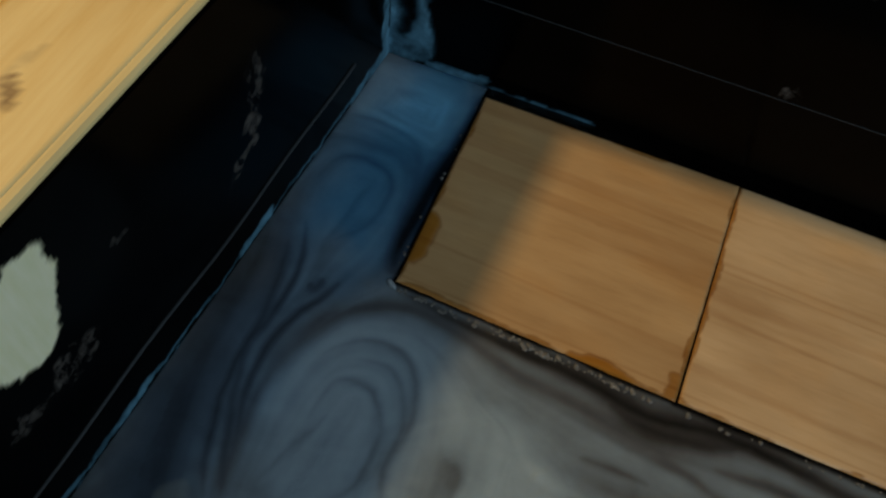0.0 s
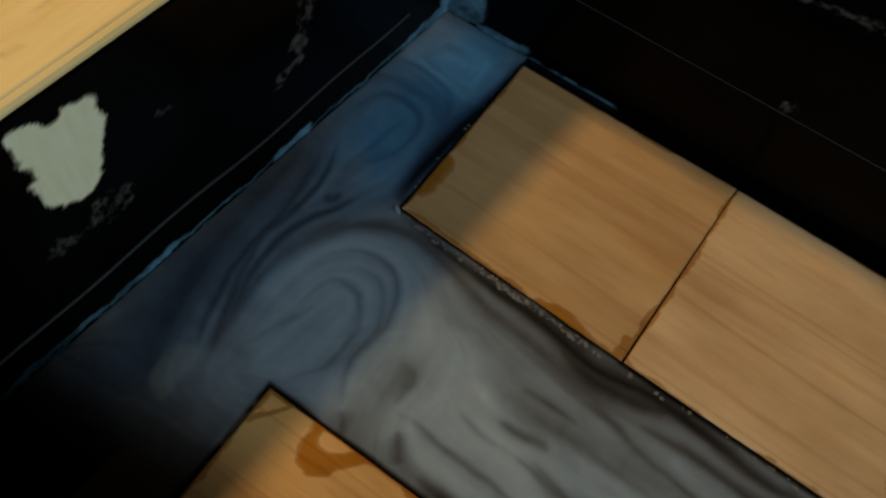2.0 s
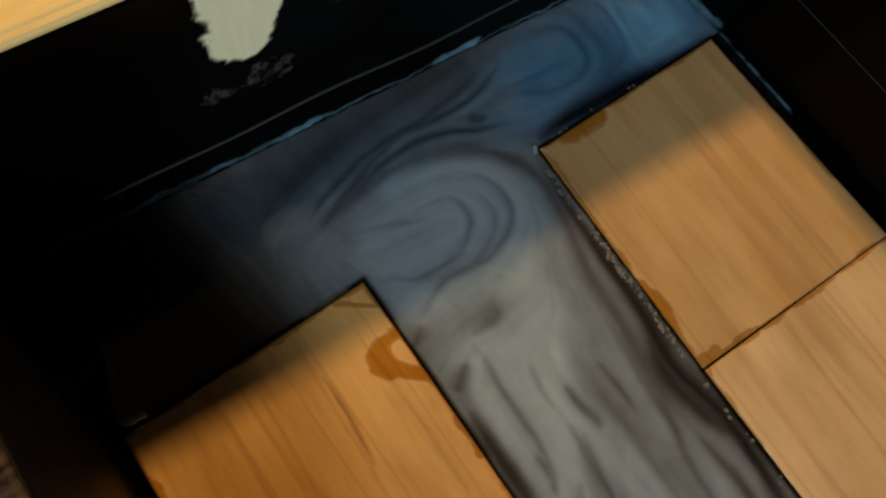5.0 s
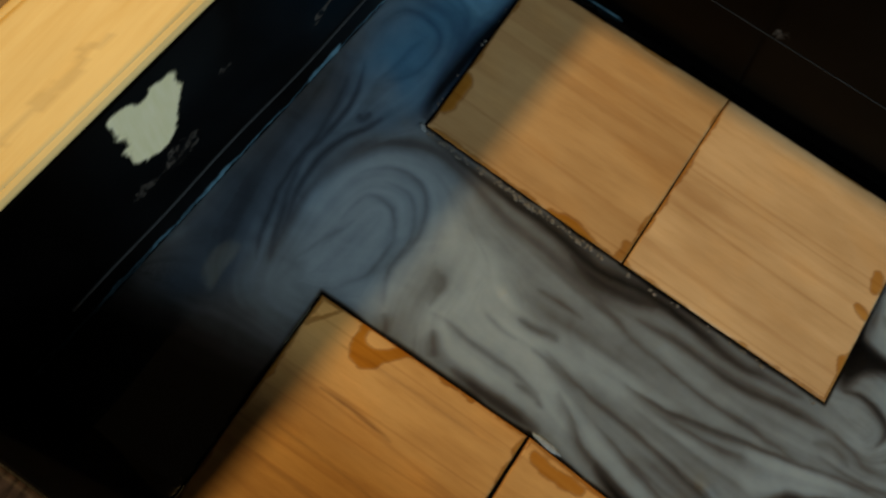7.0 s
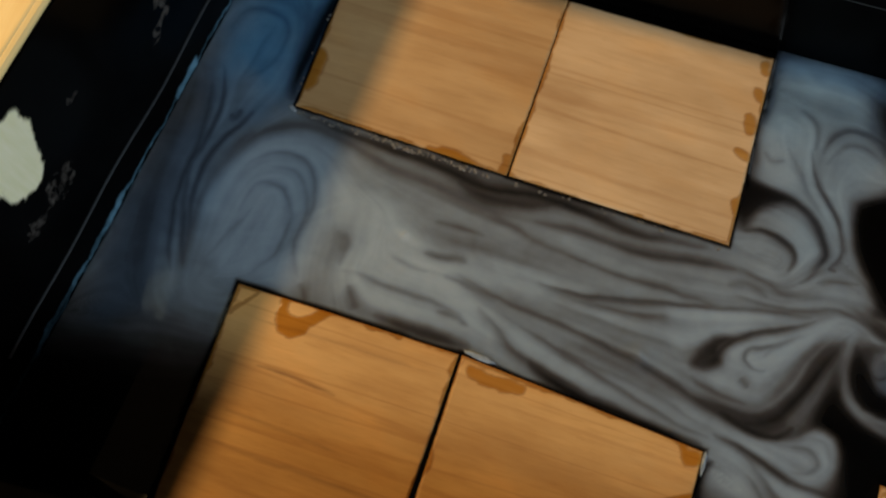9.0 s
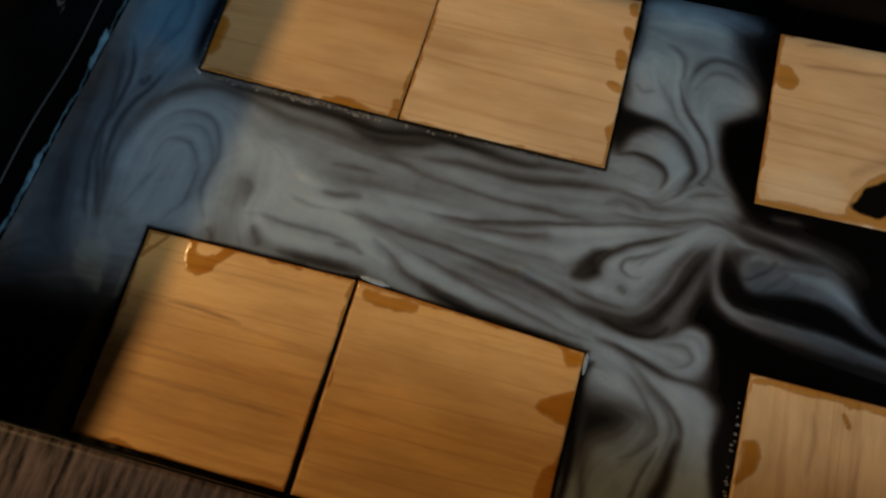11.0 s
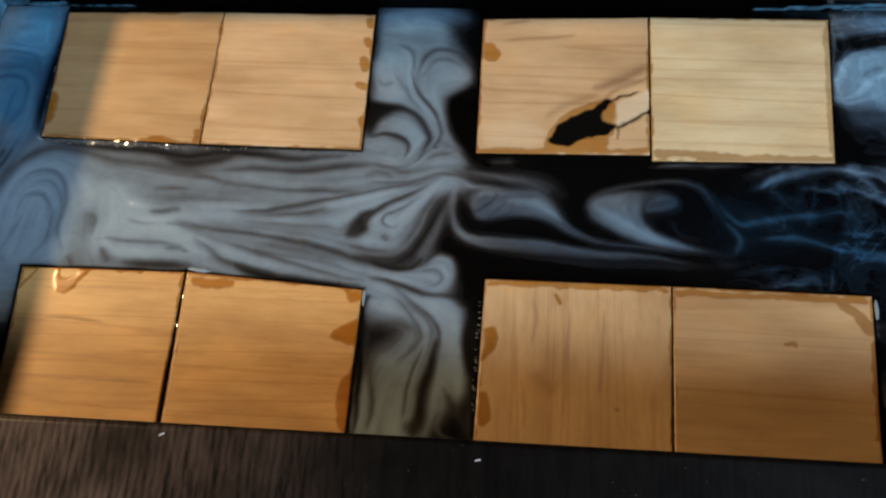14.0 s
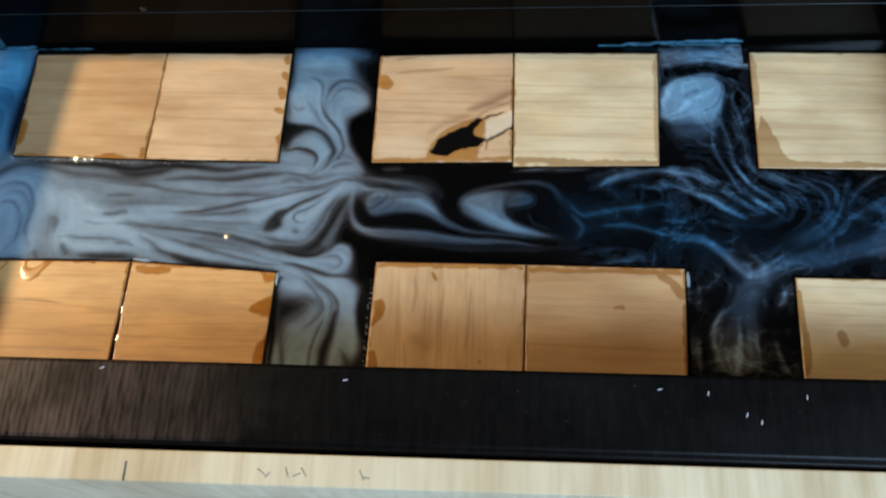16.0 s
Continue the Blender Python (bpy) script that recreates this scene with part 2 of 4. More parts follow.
MAPLE_WARM = maple("maple_warm", (0.62, 0.405, 0.205), (0.56, 0.355, 0.17), (0.46, 0.275, 0.125))
MAPLE_PINK = maple("maple_pink", (0.72, 0.51, 0.30), (0.66, 0.45, 0.25), (0.54, 0.35, 0.185), seed=1.7)
MAPLE_PALE = maple("maple_pale", (0.80, 0.66, 0.42), (0.75, 0.60, 0.36), (0.66, 0.50, 0.28), seed=3.1)
MAPLE_HONEY = maple("maple_honey", (0.76, 0.46, 0.185), (0.69, 0.395, 0.145), (0.56, 0.29, 0.09), seed=4.3)
MAPLE_CROSS = maple("maple_cross", (0.68, 0.46, 0.24), (0.62, 0.40, 0.20), (0.52, 0.32, 0.15), along_y=True, seed=5.9)
PINE = pine("pine", (0.92, 0.71, 0.33), (0.84, 0.60, 0.24))
PLY = pine("plywood", (0.74, 0.62, 0.40), (0.62, 0.49, 0.29), 0.6, 1.57)
COAT = black_coat()
RESIN = resin()
TAPE = tape()
SHEET = plain("white_sheet", (0.72, 0.74, 0.76), 0.5)
SEAM = plain("seam_edge", (0.04, 0.046, 0.052), 0.3)
BEAD = plain("bubble_skin", (0.17, 0.165, 0.155), 0.08, 900.0, 0.5)
FOAM = plain("milky_foam", (0.30, 0.35, 0.39), 0.12, 700.0, 0.3)
GLINT_FLECK = plain("pale_glint", (0.5, 0.5, 0.55), 0.25)
PENCIL = plain("pencil", (0.10, 0.095, 0.085), 0.6)
SMUDGE = plain("pencil_smudge", (0.36, 0.31, 0.23), 0.6, 300.0, 0.4)
BENCH = plain("bench_board", (0.30, 0.21, 0.13), 0.6)
ROOM = plain("room_paint", (0.045, 0.045, 0.048), 0.8, 3.0)


# ---- mesh helpers ----
def mesh_object(name, verts, faces, material, parent=None, label="", fields=(), smooth=False):
    me = bpy.data.meshes.new(name)
    me.from_pydata(verts, [], faces)
    me.materials.append(material)
    for key, values in dict(fields).items():
        me.attributes.new(key, "FLOAT", "POINT").data.foreach_set("value", np.asarray(values, np.float32))
    if smooth:
        me.shade_smooth()
    me.update()
    ob = new(name, me)
    if parent:
        ob.parent = parent
    return tagged(ob, label)


def part(name, bm, material, parent, label=""):
    me = bpy.data.meshes.new(name)
    bm.to_mesh(me)
    bm.free()
    me.materials.append(material)
    ob = new(name, me)
    ob.parent = parent
    return tagged(ob, label)


def box(x0, x1, y0, y1, z0, z1, bevel=0.0):
    bm = bmesh.new()
    bmesh.ops.create_cube(bm, size=1, matrix=Matrix.LocRotScale(((x0 + x1) / 2, (y0 + y1) / 2, (z0 + z1) / 2), None, (x1 - x0, y1 - y0, z1 - z0)))
    if bevel:
        bmesh.ops.bevel(bm, geom=bm.edges[:], offset=bevel, segments=3, affect="EDGES", profile=0.5)
    return bm


def grid_faces(nu, nv):
    i, j = np.meshgrid(np.arange(nu - 1), np.arange(nv - 1), indexing="ij")
    a = (i * nv + j).ravel()
    return np.stack([a, a + nv, a + nv + 1, a + 1], 1)


def rim_of(nu, nv):
    """The outer ring of a grid, counter-clockwise from the first corner."""
    return [*[i * nv for i in range(nu)], *[(nu - 1) * nv + j for j in range(1, nv)], *[i * nv + nv - 1 for i in range(nu - 2, -1, -1)], *[j for j in range(nv - 2, 0, -1)]]


def empty(name, label, category, group="", kind="", at=(0, 0, 0)):
    ob = new(name)
    ob.empty_display_size = 0.02
    ob.location = at
    return tagged(ob, label, category, group, kind)


# ---- the blocks' tops as fields ----
class BlockTop:
    """The top of a block between four plan corners (mm): near left, near right, far right, far left."""

    def __init__(self, seed, nl, nr, fr, fl):
        self.nu, self.nv, self.seed = 120, 110, seed
        u, v = np.meshgrid(np.linspace(0, 1, self.nu), np.linspace(0, 1, self.nv), indexing="ij")
        at = lambda k: (nl[k] * (1 - u) + nr[k] * u) * (1 - v) + (fl[k] * (1 - u) + fr[k] * u) * v
        self.x, self.y = at(0).ravel(), at(1).ravel()
        u, v = u.ravel(), v.ravel()
        w, d = nr[0] - nl[0], fl[1] - nl[1]
        self.edge = np.minimum(np.minimum(u, 1 - u) * w, np.minimum(v, 1 - v) * d)
        self.stain = Field(self.x, self.y, 0.9, 6.0, seed)
        self.void = Field(self.x, self.y, 0.7, 4.0, seed + 31)
        self.shade, self.pale = Field(self.x, self.y, 0.35, 9.0, seed + 61), Field(self.x, self.y, 0.8, 5.0, seed + 71)
        self.ring = [nl, nr, fr, fl]
        soak = 0.9 + 1.3 * fractal(self.x / 9, self.y / 9, seed + 3)
        self.stain.v = 0.75 * np.clip((soak - self.edge) / 0.7, 0, 1)


far_a = BlockTop(11, (0, 0), (90.1, -1.8), (91.2, 84.1), (-2, 81.7))
far_b = BlockTop(12, (90.9, -1.6), (180, -2), (180.3, 84.7), (91.5, 84.0))
far_c = BlockTop(13, (242.4, -1.8), (334.6, 0.2), (335.4, 86.8), (242.8, 83.4))
far_d = BlockTop(14, (335.6, -3.2), (430.1, -1.0), (434.6, 87.8), (336.3, 87.0))
far_e = BlockTop(15, (493.9, -1.6), (588, -1.5), (590, 89.5), (497.4, 89.3))
near_a = BlockTop(16, (9.5, -160), (93.2, -160), (94.4, -75.8), (7, -76.4))
near_b = BlockTop(17, (95.6, -160), (186.6, -160), (188, -81.2), (95.6, -75.6))
near_c = BlockTop(18, (248.0, -160), (341.6, -160), (343.4, -72.5), (250.3, -72.6))
near_d = BlockTop(19, (342.4, -160), (437, -160), (440.8, -73.1), (344.2, -72.4))
near_e = BlockTop(20, (503.5, -160), (598, -160), (600, -77.5), (507.2, -77.5))
BLOCKS = [far_a, far_b, far_c, far_d, far_e, near_a, near_b, near_c, near_d, near_e]


def off_block(top, x, y):
    """How far points lie outside a block's plan (mm); negative inside."""
    far = np.full(x.shape, -1e9)
    for (ax, ay), (bx, by) in zip(top.ring, top.ring[1:] + top.ring[:1]):
        size = math.hypot(bx - ax, by - ay)
        far = np.maximum(far, ((x - ax) * (by - ay) - (y - ay) * (bx - ax)) / size)
    return far


class Sheet:
    """A rectangular sheet of points over a plane (mm)."""

    def __init__(self, a0, a1, b0, b1, step):
        self.nu, self.nv = int((a1 - a0) / step) + 1, int((b1 - b0) / step) + 1
        a, b = np.meshgrid(np.linspace(a0, a1, self.nu), np.linspace(b0, b1, self.nv), indexing="ij")
        self.a, self.b = a.ravel(), b.ravel()

    def field(self, wobble, grain, seed, streaks=False):
        f = Field(self.a, self.b, wobble, grain, seed)
        f.streaks = streaks
        return f


pool = Sheet(-54, 640, -166, 98, 0.62)
POUR, haze = pool.field(0.9, 12.0, 40, True), pool.field(6.0, 30.0, 41, True)
west, north = Sheet(-168, 92, -4, 94.5, 0.8), Sheet(-46, 640, -4, 91, 1.2)
west.bare, west.scuff, west.milk = west.field(2.5, 7, 50), west.field(3, 6, 51), west.field(1.2, 5, 52)
plank = Sheet(-81.0, -48.9, -168, 128, 1.5)
plank.knot = plank.field(1.6, 6, 58)
south = Sheet(-53, 655, -203, -165.2, 2.0)
# worn end nearest the bulb, its warm reflection painted into the same field
south.wear_sheen = south.field(9, 20, 56)
south.wear_sheen.v = np.clip((215 - south.wear_sheen.x) / 170, 0, 1) ** 0.8 * np.clip(0.75 + 0.6 * fractal(south.a / 40, south.b / 25, 57), 0, 1)
north.bare, north.scuff, north.milk = north.field(2, 7, 53), north.field(2, 5, 54), north.field(1.2, 5, 55)

# where the milk, the stains and the worn spots lie (mm in the plan, or along and up a side)
# the milk as it spread: the short side, the channel, and the gaps between the blocks
cloud(0.44, 32, (-110, 150), (40, 150), (40, -70), (20, -100), (-30, -112), (-110, -105))
cloud(0.50, 9, (-10, 12), (190, 8), (228, 0), (238, -18), (226, -45), (222, -66), (232, -82), (180, -94), (0, -94), (-14, -60))
cloud(0.52, 6, (184, 105), (238, 105), (240, 45), (228, 20), (232, -8), (185, -8))
cloud(0.60, 5, (190, -76), (236, -84), (244, -120), (248, -180), (184, -180))
cloud(0.01, 7, (258, 5), (258, -22), (300, -50), (345, -74), (254, -80), (252, -120), (254, -175), (660, -175), (660, 112), (252, 112), (248, 30), (250, 4))
# the short side
cloud(0.74, 13, (-39.4, 77.3), (-18.6, 80.4), (-7, 76), (-6.5, 56.6), (-18.6, 50.5), (-34.8, 53.4), (-40.4, 60.5))
cloud(0.50, 8, (-36.3, 22.2), (-33.2, 36.6), (-18.7, 41.2), (-9.7, 30.3), (-7.4, 7.6), (-17.3, -3.9), (-30.7, 3.3))
# darker strip beside the short board, its shade painted into the pigment
cloud(0.28, 9, (-46.8, 7.3), (-49.5, -5.8), (-50.7, -36.6), (-49.6, -80.5), (-49.8, -109), (-24.4, -100.8), (-29.7, -68.1), (-34.5, -29), (-36, -1.6))
vein(0.34, 0.85, 1.5, 1.5, (-40, 25.4), (-36.3, 34.5), (-27.6, 38.1), (-18.4, 36.1), (-14.3, 28), (-16.6, 14.8), (-23.9, 5.4))
vein(0.42, 0.85, 1.2, 1.2, (-41.1, 53), (-29.3, 55.3), (-14.5, 50.7), (-10.1, 42.8))
vein(0.40, 0.85, 1, 1, (-21.5, 29.5), (-22.9, 23.8), (-24, 13.6), (-26.6, 3))
vein(0.06, 0.95, 2.6, 3.4, (-2.3, 82.2), (-2.9, 53), (-3.9, 33.1), (-4, 13.9), (-2.4, 1))
vein(0.18, 0.85, 1.2, 1.2, (-34.4, 8.5), (-28.8, -7.1), (-28.5, -26.2), (-30.6, -45), (-26.9, -63.4), (-19.1, -80))
vein(0.20, 0.85, 1.4, 1.4, (-36.7, 0.4), (-31.9, -19.4), (-28.6, -42.1), (-24.4, -58.7), (-14.9, -78.2))
vein(0.20, 0.85, 1.2, 1.2, (-15.6, -7.4), (-18.3, -17.2), (-23.5, -26.9), (-24, -47.6), (-19.3, -65.2))
vein(0.16, 0.85, 1.6, 1.6, (-23.6, -12.3), (-20.7, -12.4), (-19.9, -8.4))
# the eddy at the corner
cloud(0.66, 6, (-15.6, -48.5), (-14.7, -31.4), (-4.8, -18.3), (13.5, -13.9), (32.4, -25.1), (42.7, -35.1), (32, -47.2), (30.4, -69.1), (14.3, -73.2), (1.4, -74.4), (-8.5, -67.2))
cloud(0.75, 7, (39.9, -28.2), (52.1, -28.6), (72.8, -39.5), (91.3, -39.8), (114.9, -41.3), (87.6, -48.4), (108, -62.1), (85.7, -66.8), (55, -68.2), (40.7, -60.1), (43.8, -46.1))
cloud(0.60, 5, (97, -57.8), (118, -61.2), (139.2, -68.5), (119, -67.7), (103.4, -65.2))
cloud(0.58, 4, (100.9, -19.4), (122, -19.3), (143.2, -22.3), (159.1, -25.2), (136, -26.6), (112.3, -24.4))
cloud(0.62, 3, (85.5, -37), (108.9, -36.4), (134.8, -36.1), (114.9, -41.3), (88, -43.7))
vein(0.10, 0.9, 3.5, 2.5, (1.2, -3), (25.1, -4.7), (47.3, -5.6), (66.7, -7.2), (85.9, -9.1), (104, -5.3), (120.2, -6.9), (146.6, -8.2), (172.4, -5.5))
vein(0.30, 0.85, 2.4, 3.0, (-17.5, -73.4), (-20.1, -48.9), (-16.9, -30.1), (-8.4, -14.8), (6.3, -7.1), (23.1, -7.8), (43.3, -12.6), (62.7, -14.5), (79.2, -16.6), (95.7, -19.8), (112.3, -24.9), (133.5, -26.8))
vein(0.14, 0.85, 2.2, 3.0, (72.6, -10.2), (86.6, -13.1), (99.5, -10.9), (109.6, -7.2))
vein(0.30, 0.85, 1.8, 1.2, (123, -26), (143.8, -27), (164.4, -26.9), (184.7, -26.3))
vein(0.22, 0.85, 2.6, 2.0, (105.7, -16.1), (131.9, -15.1), (152.8, -15.6), (168, -12.7), (185.8, -10.6))
vein(0.40, 0.85, 1.6, 1.6, (27.5, -68), (20.8, -54.2), (20.8, -40.3), (13, -27.9), (0.9, -27.7))
vein(0.42, 0.85, 1.4, 1.4, (22.2, -45.2), (22.9, -36.7), (15.6, -23.1), (1.4, -20.7), (-9.8, -30.9))
vein(0.43, 0.85, 1.2, 1.2, (-4.8, -50.4), (-2.7, -37.5), (7.7, -35.2), (15.6, -45.8), (15.3, -61), (8.8, -72.4))
vein(0.44, 0.85, 1, 1, (-9.7, -72.7), (-5, -60.1), (-0.2, -47.2))
vein(0.20, 0.85, 1.8, 1.8, (36.4, -45.4), (39.6, -47.9), (39.6, -52.6))
vein(0.36, 0.85, 2.2, 2.2, (34, -44.2), (39.1, -49.3), (40.1, -57.4))
vein(0.22, 0.85, 3.0, 3.0, (47, -63.6), (49.9, -68.7), (52.1, -72.5))
vein(0.30, 0.85, 2.0, 2.0, (27.9, -69.3), (33, -74.7))
vein(0.30, 0.85, 1.5, 1.5, (69.4, -28.6), (75.9, -28), (90.5, -28.2))
vein(0.24, 0.85, 2.2, 2.2, (69.4, -42), (79.8, -41.4), (86.4, -41.9))
vein(0.36, 0.85, 3.0, 1.5, (79.9, -49), (93.1, -50.1), (111.2, -50.4), (129.3, -51.7))
vein(0.42, 0.85, 2.5, 2.5, (81.9, -31.7), (102.8, -30.5), (123.6, -30.4))
vein(0.46, 0.85, 1.2, 1.2, (58.6, -47.6), (67.4, -49.6), (73.3, -49.1))
vein(0.36, 0.85, 1.4, 2.2, (42, -58.9), (58.4, -59.3), (76.6, -59.3), (91.2, -61.5))
vein(0.33, 0.85, 1.6, 1.6, (81.1, -62.4), (88.8, -62.5), (94.3, -64.4))
vein(0.15, 0.85, 3.5, 2.5, (58.4, -71.9), (79, -71.9), (97, -72.6))
vein(0.24, 0.85, 0.9, 2.0, (84.7, -46.7), (106.1, -50.8), (126.8, -51.9), (142.3, -54.3), (157.9, -57.7), (173.3, -61.5), (185.9, -64.5), (200.8, -66.7))
vein(0.20, 0.85, 1.0, 2.0, (114.6, -39.4), (130, -38.7), (150, -35), (164.9, -31.5), (179.8, -27.8), (199.6, -23.1), (215.7, -19.2))
vein(0.38, 0.85, 1.2, 2.4, (123.2, -45.2), (141.3, -46.4), (156.6, -47.2), (170.4, -47))
vein(0.24, 0.85, 1.0, 2.2, (96, -55.2), (105.4, -62.4), (115.3, -68.3), (127.1, -70.9), (139.9, -73.3), (155.1, -75.5))
vein(0.05, 0.92, 2.2, 3.0, (119.5, -70.5), (132.6, -74.5), (150.4, -77.5), (170.3, -78.9), (187.4, -79.6))
vein(0.30, 0.85, 0.8, 1.8, (112.4, -57.8), (128.2, -61.9), (143.9, -65.7), (159.4, -70.5), (174.6, -74.2), (189.4, -75.4))
vein(0.36, 0.85, 0.8, 1.4, (125.7, -61.9), (148.6, -63.7), (169, -67.6), (184.1, -71.3))
vein(0.28, 0.85, 0.9, 1.6, (147.3, -53.8), (168, -58.8), (183.4, -63.7), (198.3, -66.4), (210.5, -66.3))
vein(0.34, 0.85, 0.8, 1.8, (127.8, -41.6), (148.1, -40.4), (163, -37.2), (175.3, -33.4))
vein(0.40, 0.85, 2.2, 2.2, (132.6, -57.3), (153.3, -61.2), (173.9, -67.1))
# the feathered fold where the channels meet
cloud(0.62, 3, (164, -34.4), (182.4, -28.7), (201.1, -25.4), (188.1, -35), (180.9, -39.1), (175.4, -46.8), (172.6, -50.5), (167.5, -43.5))
cloud(0.62, 2.6, (188.2, -42.2), (195.6, -34.9), (207.7, -29.8), (217.2, -23.5), (224.4, -18.5), (232, -18.9), (222.2, -22.8), (215.8, -31.2), (211.4, -39.7), (205.8, -46.8), (202.7, -54.9), (197.3, -49.4), (192.7, -52.4), (188.2, -57.5), (184.9, -54.2), (189.4, -49.6))
cloud(0.10, 2.2, (188.7, -36.3), (185.8, -43.2), (187.3, -48.4), (182.8, -52.8), (177.3, -53.3), (176.5, -49.7), (180, -42.9), (184.5, -37.2))
vein(0.16, 0.85, 0.9, 2.0, (178.4, -51.1), (185.5, -44.6), (188.8, -37.3), (197.8, -31.4), (209.9, -25.8), (217.5, -19.9))
vein(0.26, 0.85, 1.0, 1.0, (215.4, -25.3), (208.5, -33.2), (201.3, -37.1), (195.9, -38.6), (194.8, -43), (198.5, -46.1), (203.4, -45.1))
vein(0.38, 0.85, 1.0, 1.0, (220.9, -21.3), (212.6, -28.8), (205.6, -35.3), (201.6, -41))
cloud(0.20, 3, (219.7, -29.5), (227.8, -24.2), (229.7, -31.4), (222.4, -45.3), (217.6, -57.5), (212.5, -66.7), (202.3, -69.6), (191, -66.6), (181.3, -62.3), (197.9, -61.3), (206.8, -55.9), (212.5, -43.5))
vein(0.42, 0.85, 1.4, 1.4, (225.3, -24.4), (217.5, -38.6), (211.1, -52.3), (203.2, -60.3), (190.5, -61.5), (178.1, -60))
vein(0.10, 0.85, 1.6, 1.6, (228, -27.5), (222.4, -40.3), (216.1, -52.7), (210.4, -62), (200.8, -66.2))
vein(0.36, 0.85, 1.6, 1.6, (229, -31.4), (224.2, -46.5), (220.1, -57.2), (215.8, -65.3), (208.3, -68.6))
vein(0.07, 0.85, 1.4, 1.4, (190.9, -65.8), (200.9, -68.2), (211.2, -68.6), (217.5, -63.1))
vein(0.22, 0.85, 1.8, 1.8, (195, -51.2), (198.4, -53.5))
vein(0.30, 0.85, 1.0, 1.0, (177.6, -55.9), (189.2, -60), (200.1, -59.1))
cloud(0.57, 2.6, (190.7, -68.7), (203.6, -71.3), (216.1, -69.9), (224.7, -61.5), (232, -61.3), (235.3, -68.6), (231.9, -77.4), (225, -80.8), (216.3, -79.4), (204.1, -76.5), (191.7, -73.7))
vein(0.36, 0.85, 1.0, 1.0, (216.9, -70.8), (224, -69.2), (228.3, -71.8), (226.2, -77), (219.1, -78.1))
vein(0.46, 0.85, 0.8, 0.8, (222.5, -64.7), (229.8, -65.3), (232.5, -71.4), (229.4, -77.9))
vein(0.14, 0.85, 1.4, 2.0, (190.4, -73.3), (201.6, -75.5), (213.9, -79.4), (223.7, -82.2), (235.6, -82.5))
cloud(0.0, 4, (231.5, -44.5), (225.6, -56.7), (236.4, -62.9), (239.5, -75.7), (234.4, -83.1), (243.3, -85.7), (251.3, -74.6), (250.6, -58.3), (240, -52.9))
cloud(0.56, 4, (209, -30.5), (220.8, -19.9), (229.3, -16.4), (239.5, -18.9), (252, -22.1), (262, -25.9), (244.7, -23.9), (232.2, -22.2), (222.3, -24.7))
vein(0.28, 0.85, 2.4, 1.6, (185.7, -9.5), (196.1, -11.4), (206.4, -13.6), (218.9, -10.1), (229, -10.6), (239.2, -14.2), (253.1, -18.2))
vein(0.30, 0.85, 1.6, 1.6, (183.4, -17.5), (191.3, -14.6), (199.1, -17.6))
vein(0.26, 0.85, 1.0, 1.8, (186.7, -20.6), (201.9, -20.4), (214.3, -17.1), (224.1, -13.5), (236.8, -15.8))
vein(0.04, 0.95, 2.4, 1.6, (233.8, -24.8), (235.3, -33.6), (238.2, -42.6), (243.3, -47.4), (255.5, -47.6), (269.9, -47.6))
vein(0.44, 0.85, 1.8, 2.4, (230.9, -25.9), (231.7, -36.5), (234.8, -46.8), (241.1, -51.5), (250.9, -53.9), (262.9, -53.4), (279.6, -53.4))
# the gap between the far blocks
cloud(0.62, 4, (183, 53.1), (190, 59.9), (201, 57.5), (204.8, 42.4), (202.8, 33.2), (195.2, 30.2), (186, 32.5))
cloud(0.64, 4, (210.1, 48.9), (219.8, 55.8), (233.3, 52.2), (236.9, 43.3), (228.7, 38.8), (221.7, 34), (225.2, 19.5), (223.7, 13.6), (215.4, 22.3), (208.4, 36.6))
cloud(0.60, 4, (196, 20.2), (209.1, 19.4), (216.6, 7.8), (213.9, -3.8), (208.7, -9.8), (204.9, 6.9))
cloud(0.60, 3, (184.7, 0.4), (192.2, 4.1), (201.1, 2), (203.3, -6.1), (193.3, -8.3))
cloud(0.62, 5, (209.9, -9.2), (223.1, 3.8), (236.1, -1.9), (236.4, -8.1), (220, -8.9))
cloud(0.0, 4, (224.4, 31.9), (232, 37.2), (243.1, 37.5), (243.7, -2.7), (237.4, -3.2), (233.2, 4.9), (227.6, 13.9), (223.4, 22.9))
cloud(0.05, 3, (179.5, 28.4), (190.1, 27.4), (202.2, 24.8), (195.9, 21.3), (189, 16.7), (184.1, 7.5), (179.8, 13.6))
vein(0.13, 0.85, 1.4, 2.4, (182.2, 27.1), (192.9, 25.8), (204.1, 24), (211.3, 18.1), (216.6, 8.7), (214.7, -0.9), (209.1, -8.4))
vein(0.12, 0.85, 1.2, 2.2, (183.7, 6.3), (191.7, 9.3), (199.6, 7.6), (205.5, 2.4), (204.3, -5.1))
vein(0.14, 0.85, 1.6, 1.0, (204.3, 49.1), (205.5, 39.4), (210.9, 30.8), (218.4, 20.8), (222.8, 12.4), (221.9, 6.5), (219.6, 2.1))
vein(0.20, 0.85, 0.8, 0.8, (219.1, 1.8), (222.2, 1.7))
vein(0.32, 0.85, 1.0, 1.0, (231.4, -0.1), (221.4, -2.6), (215.1, -6.5))
vein(0.30, 0.85, 1.6, 1.6, (195.5, 65), (202.9, 60.8), (205.4, 48.6))
vein(0.24, 0.85, 2.0, 1.2, (208.6, 48.2), (211.7, 57.7), (219.4, 62.3), (230.1, 61.8), (237.3, 55.3))
vein(0.38, 0.85, 1.4, 1.4, (210.5, 44.4), (215.9, 54), (225.1, 56.2), (234.7, 50.8))
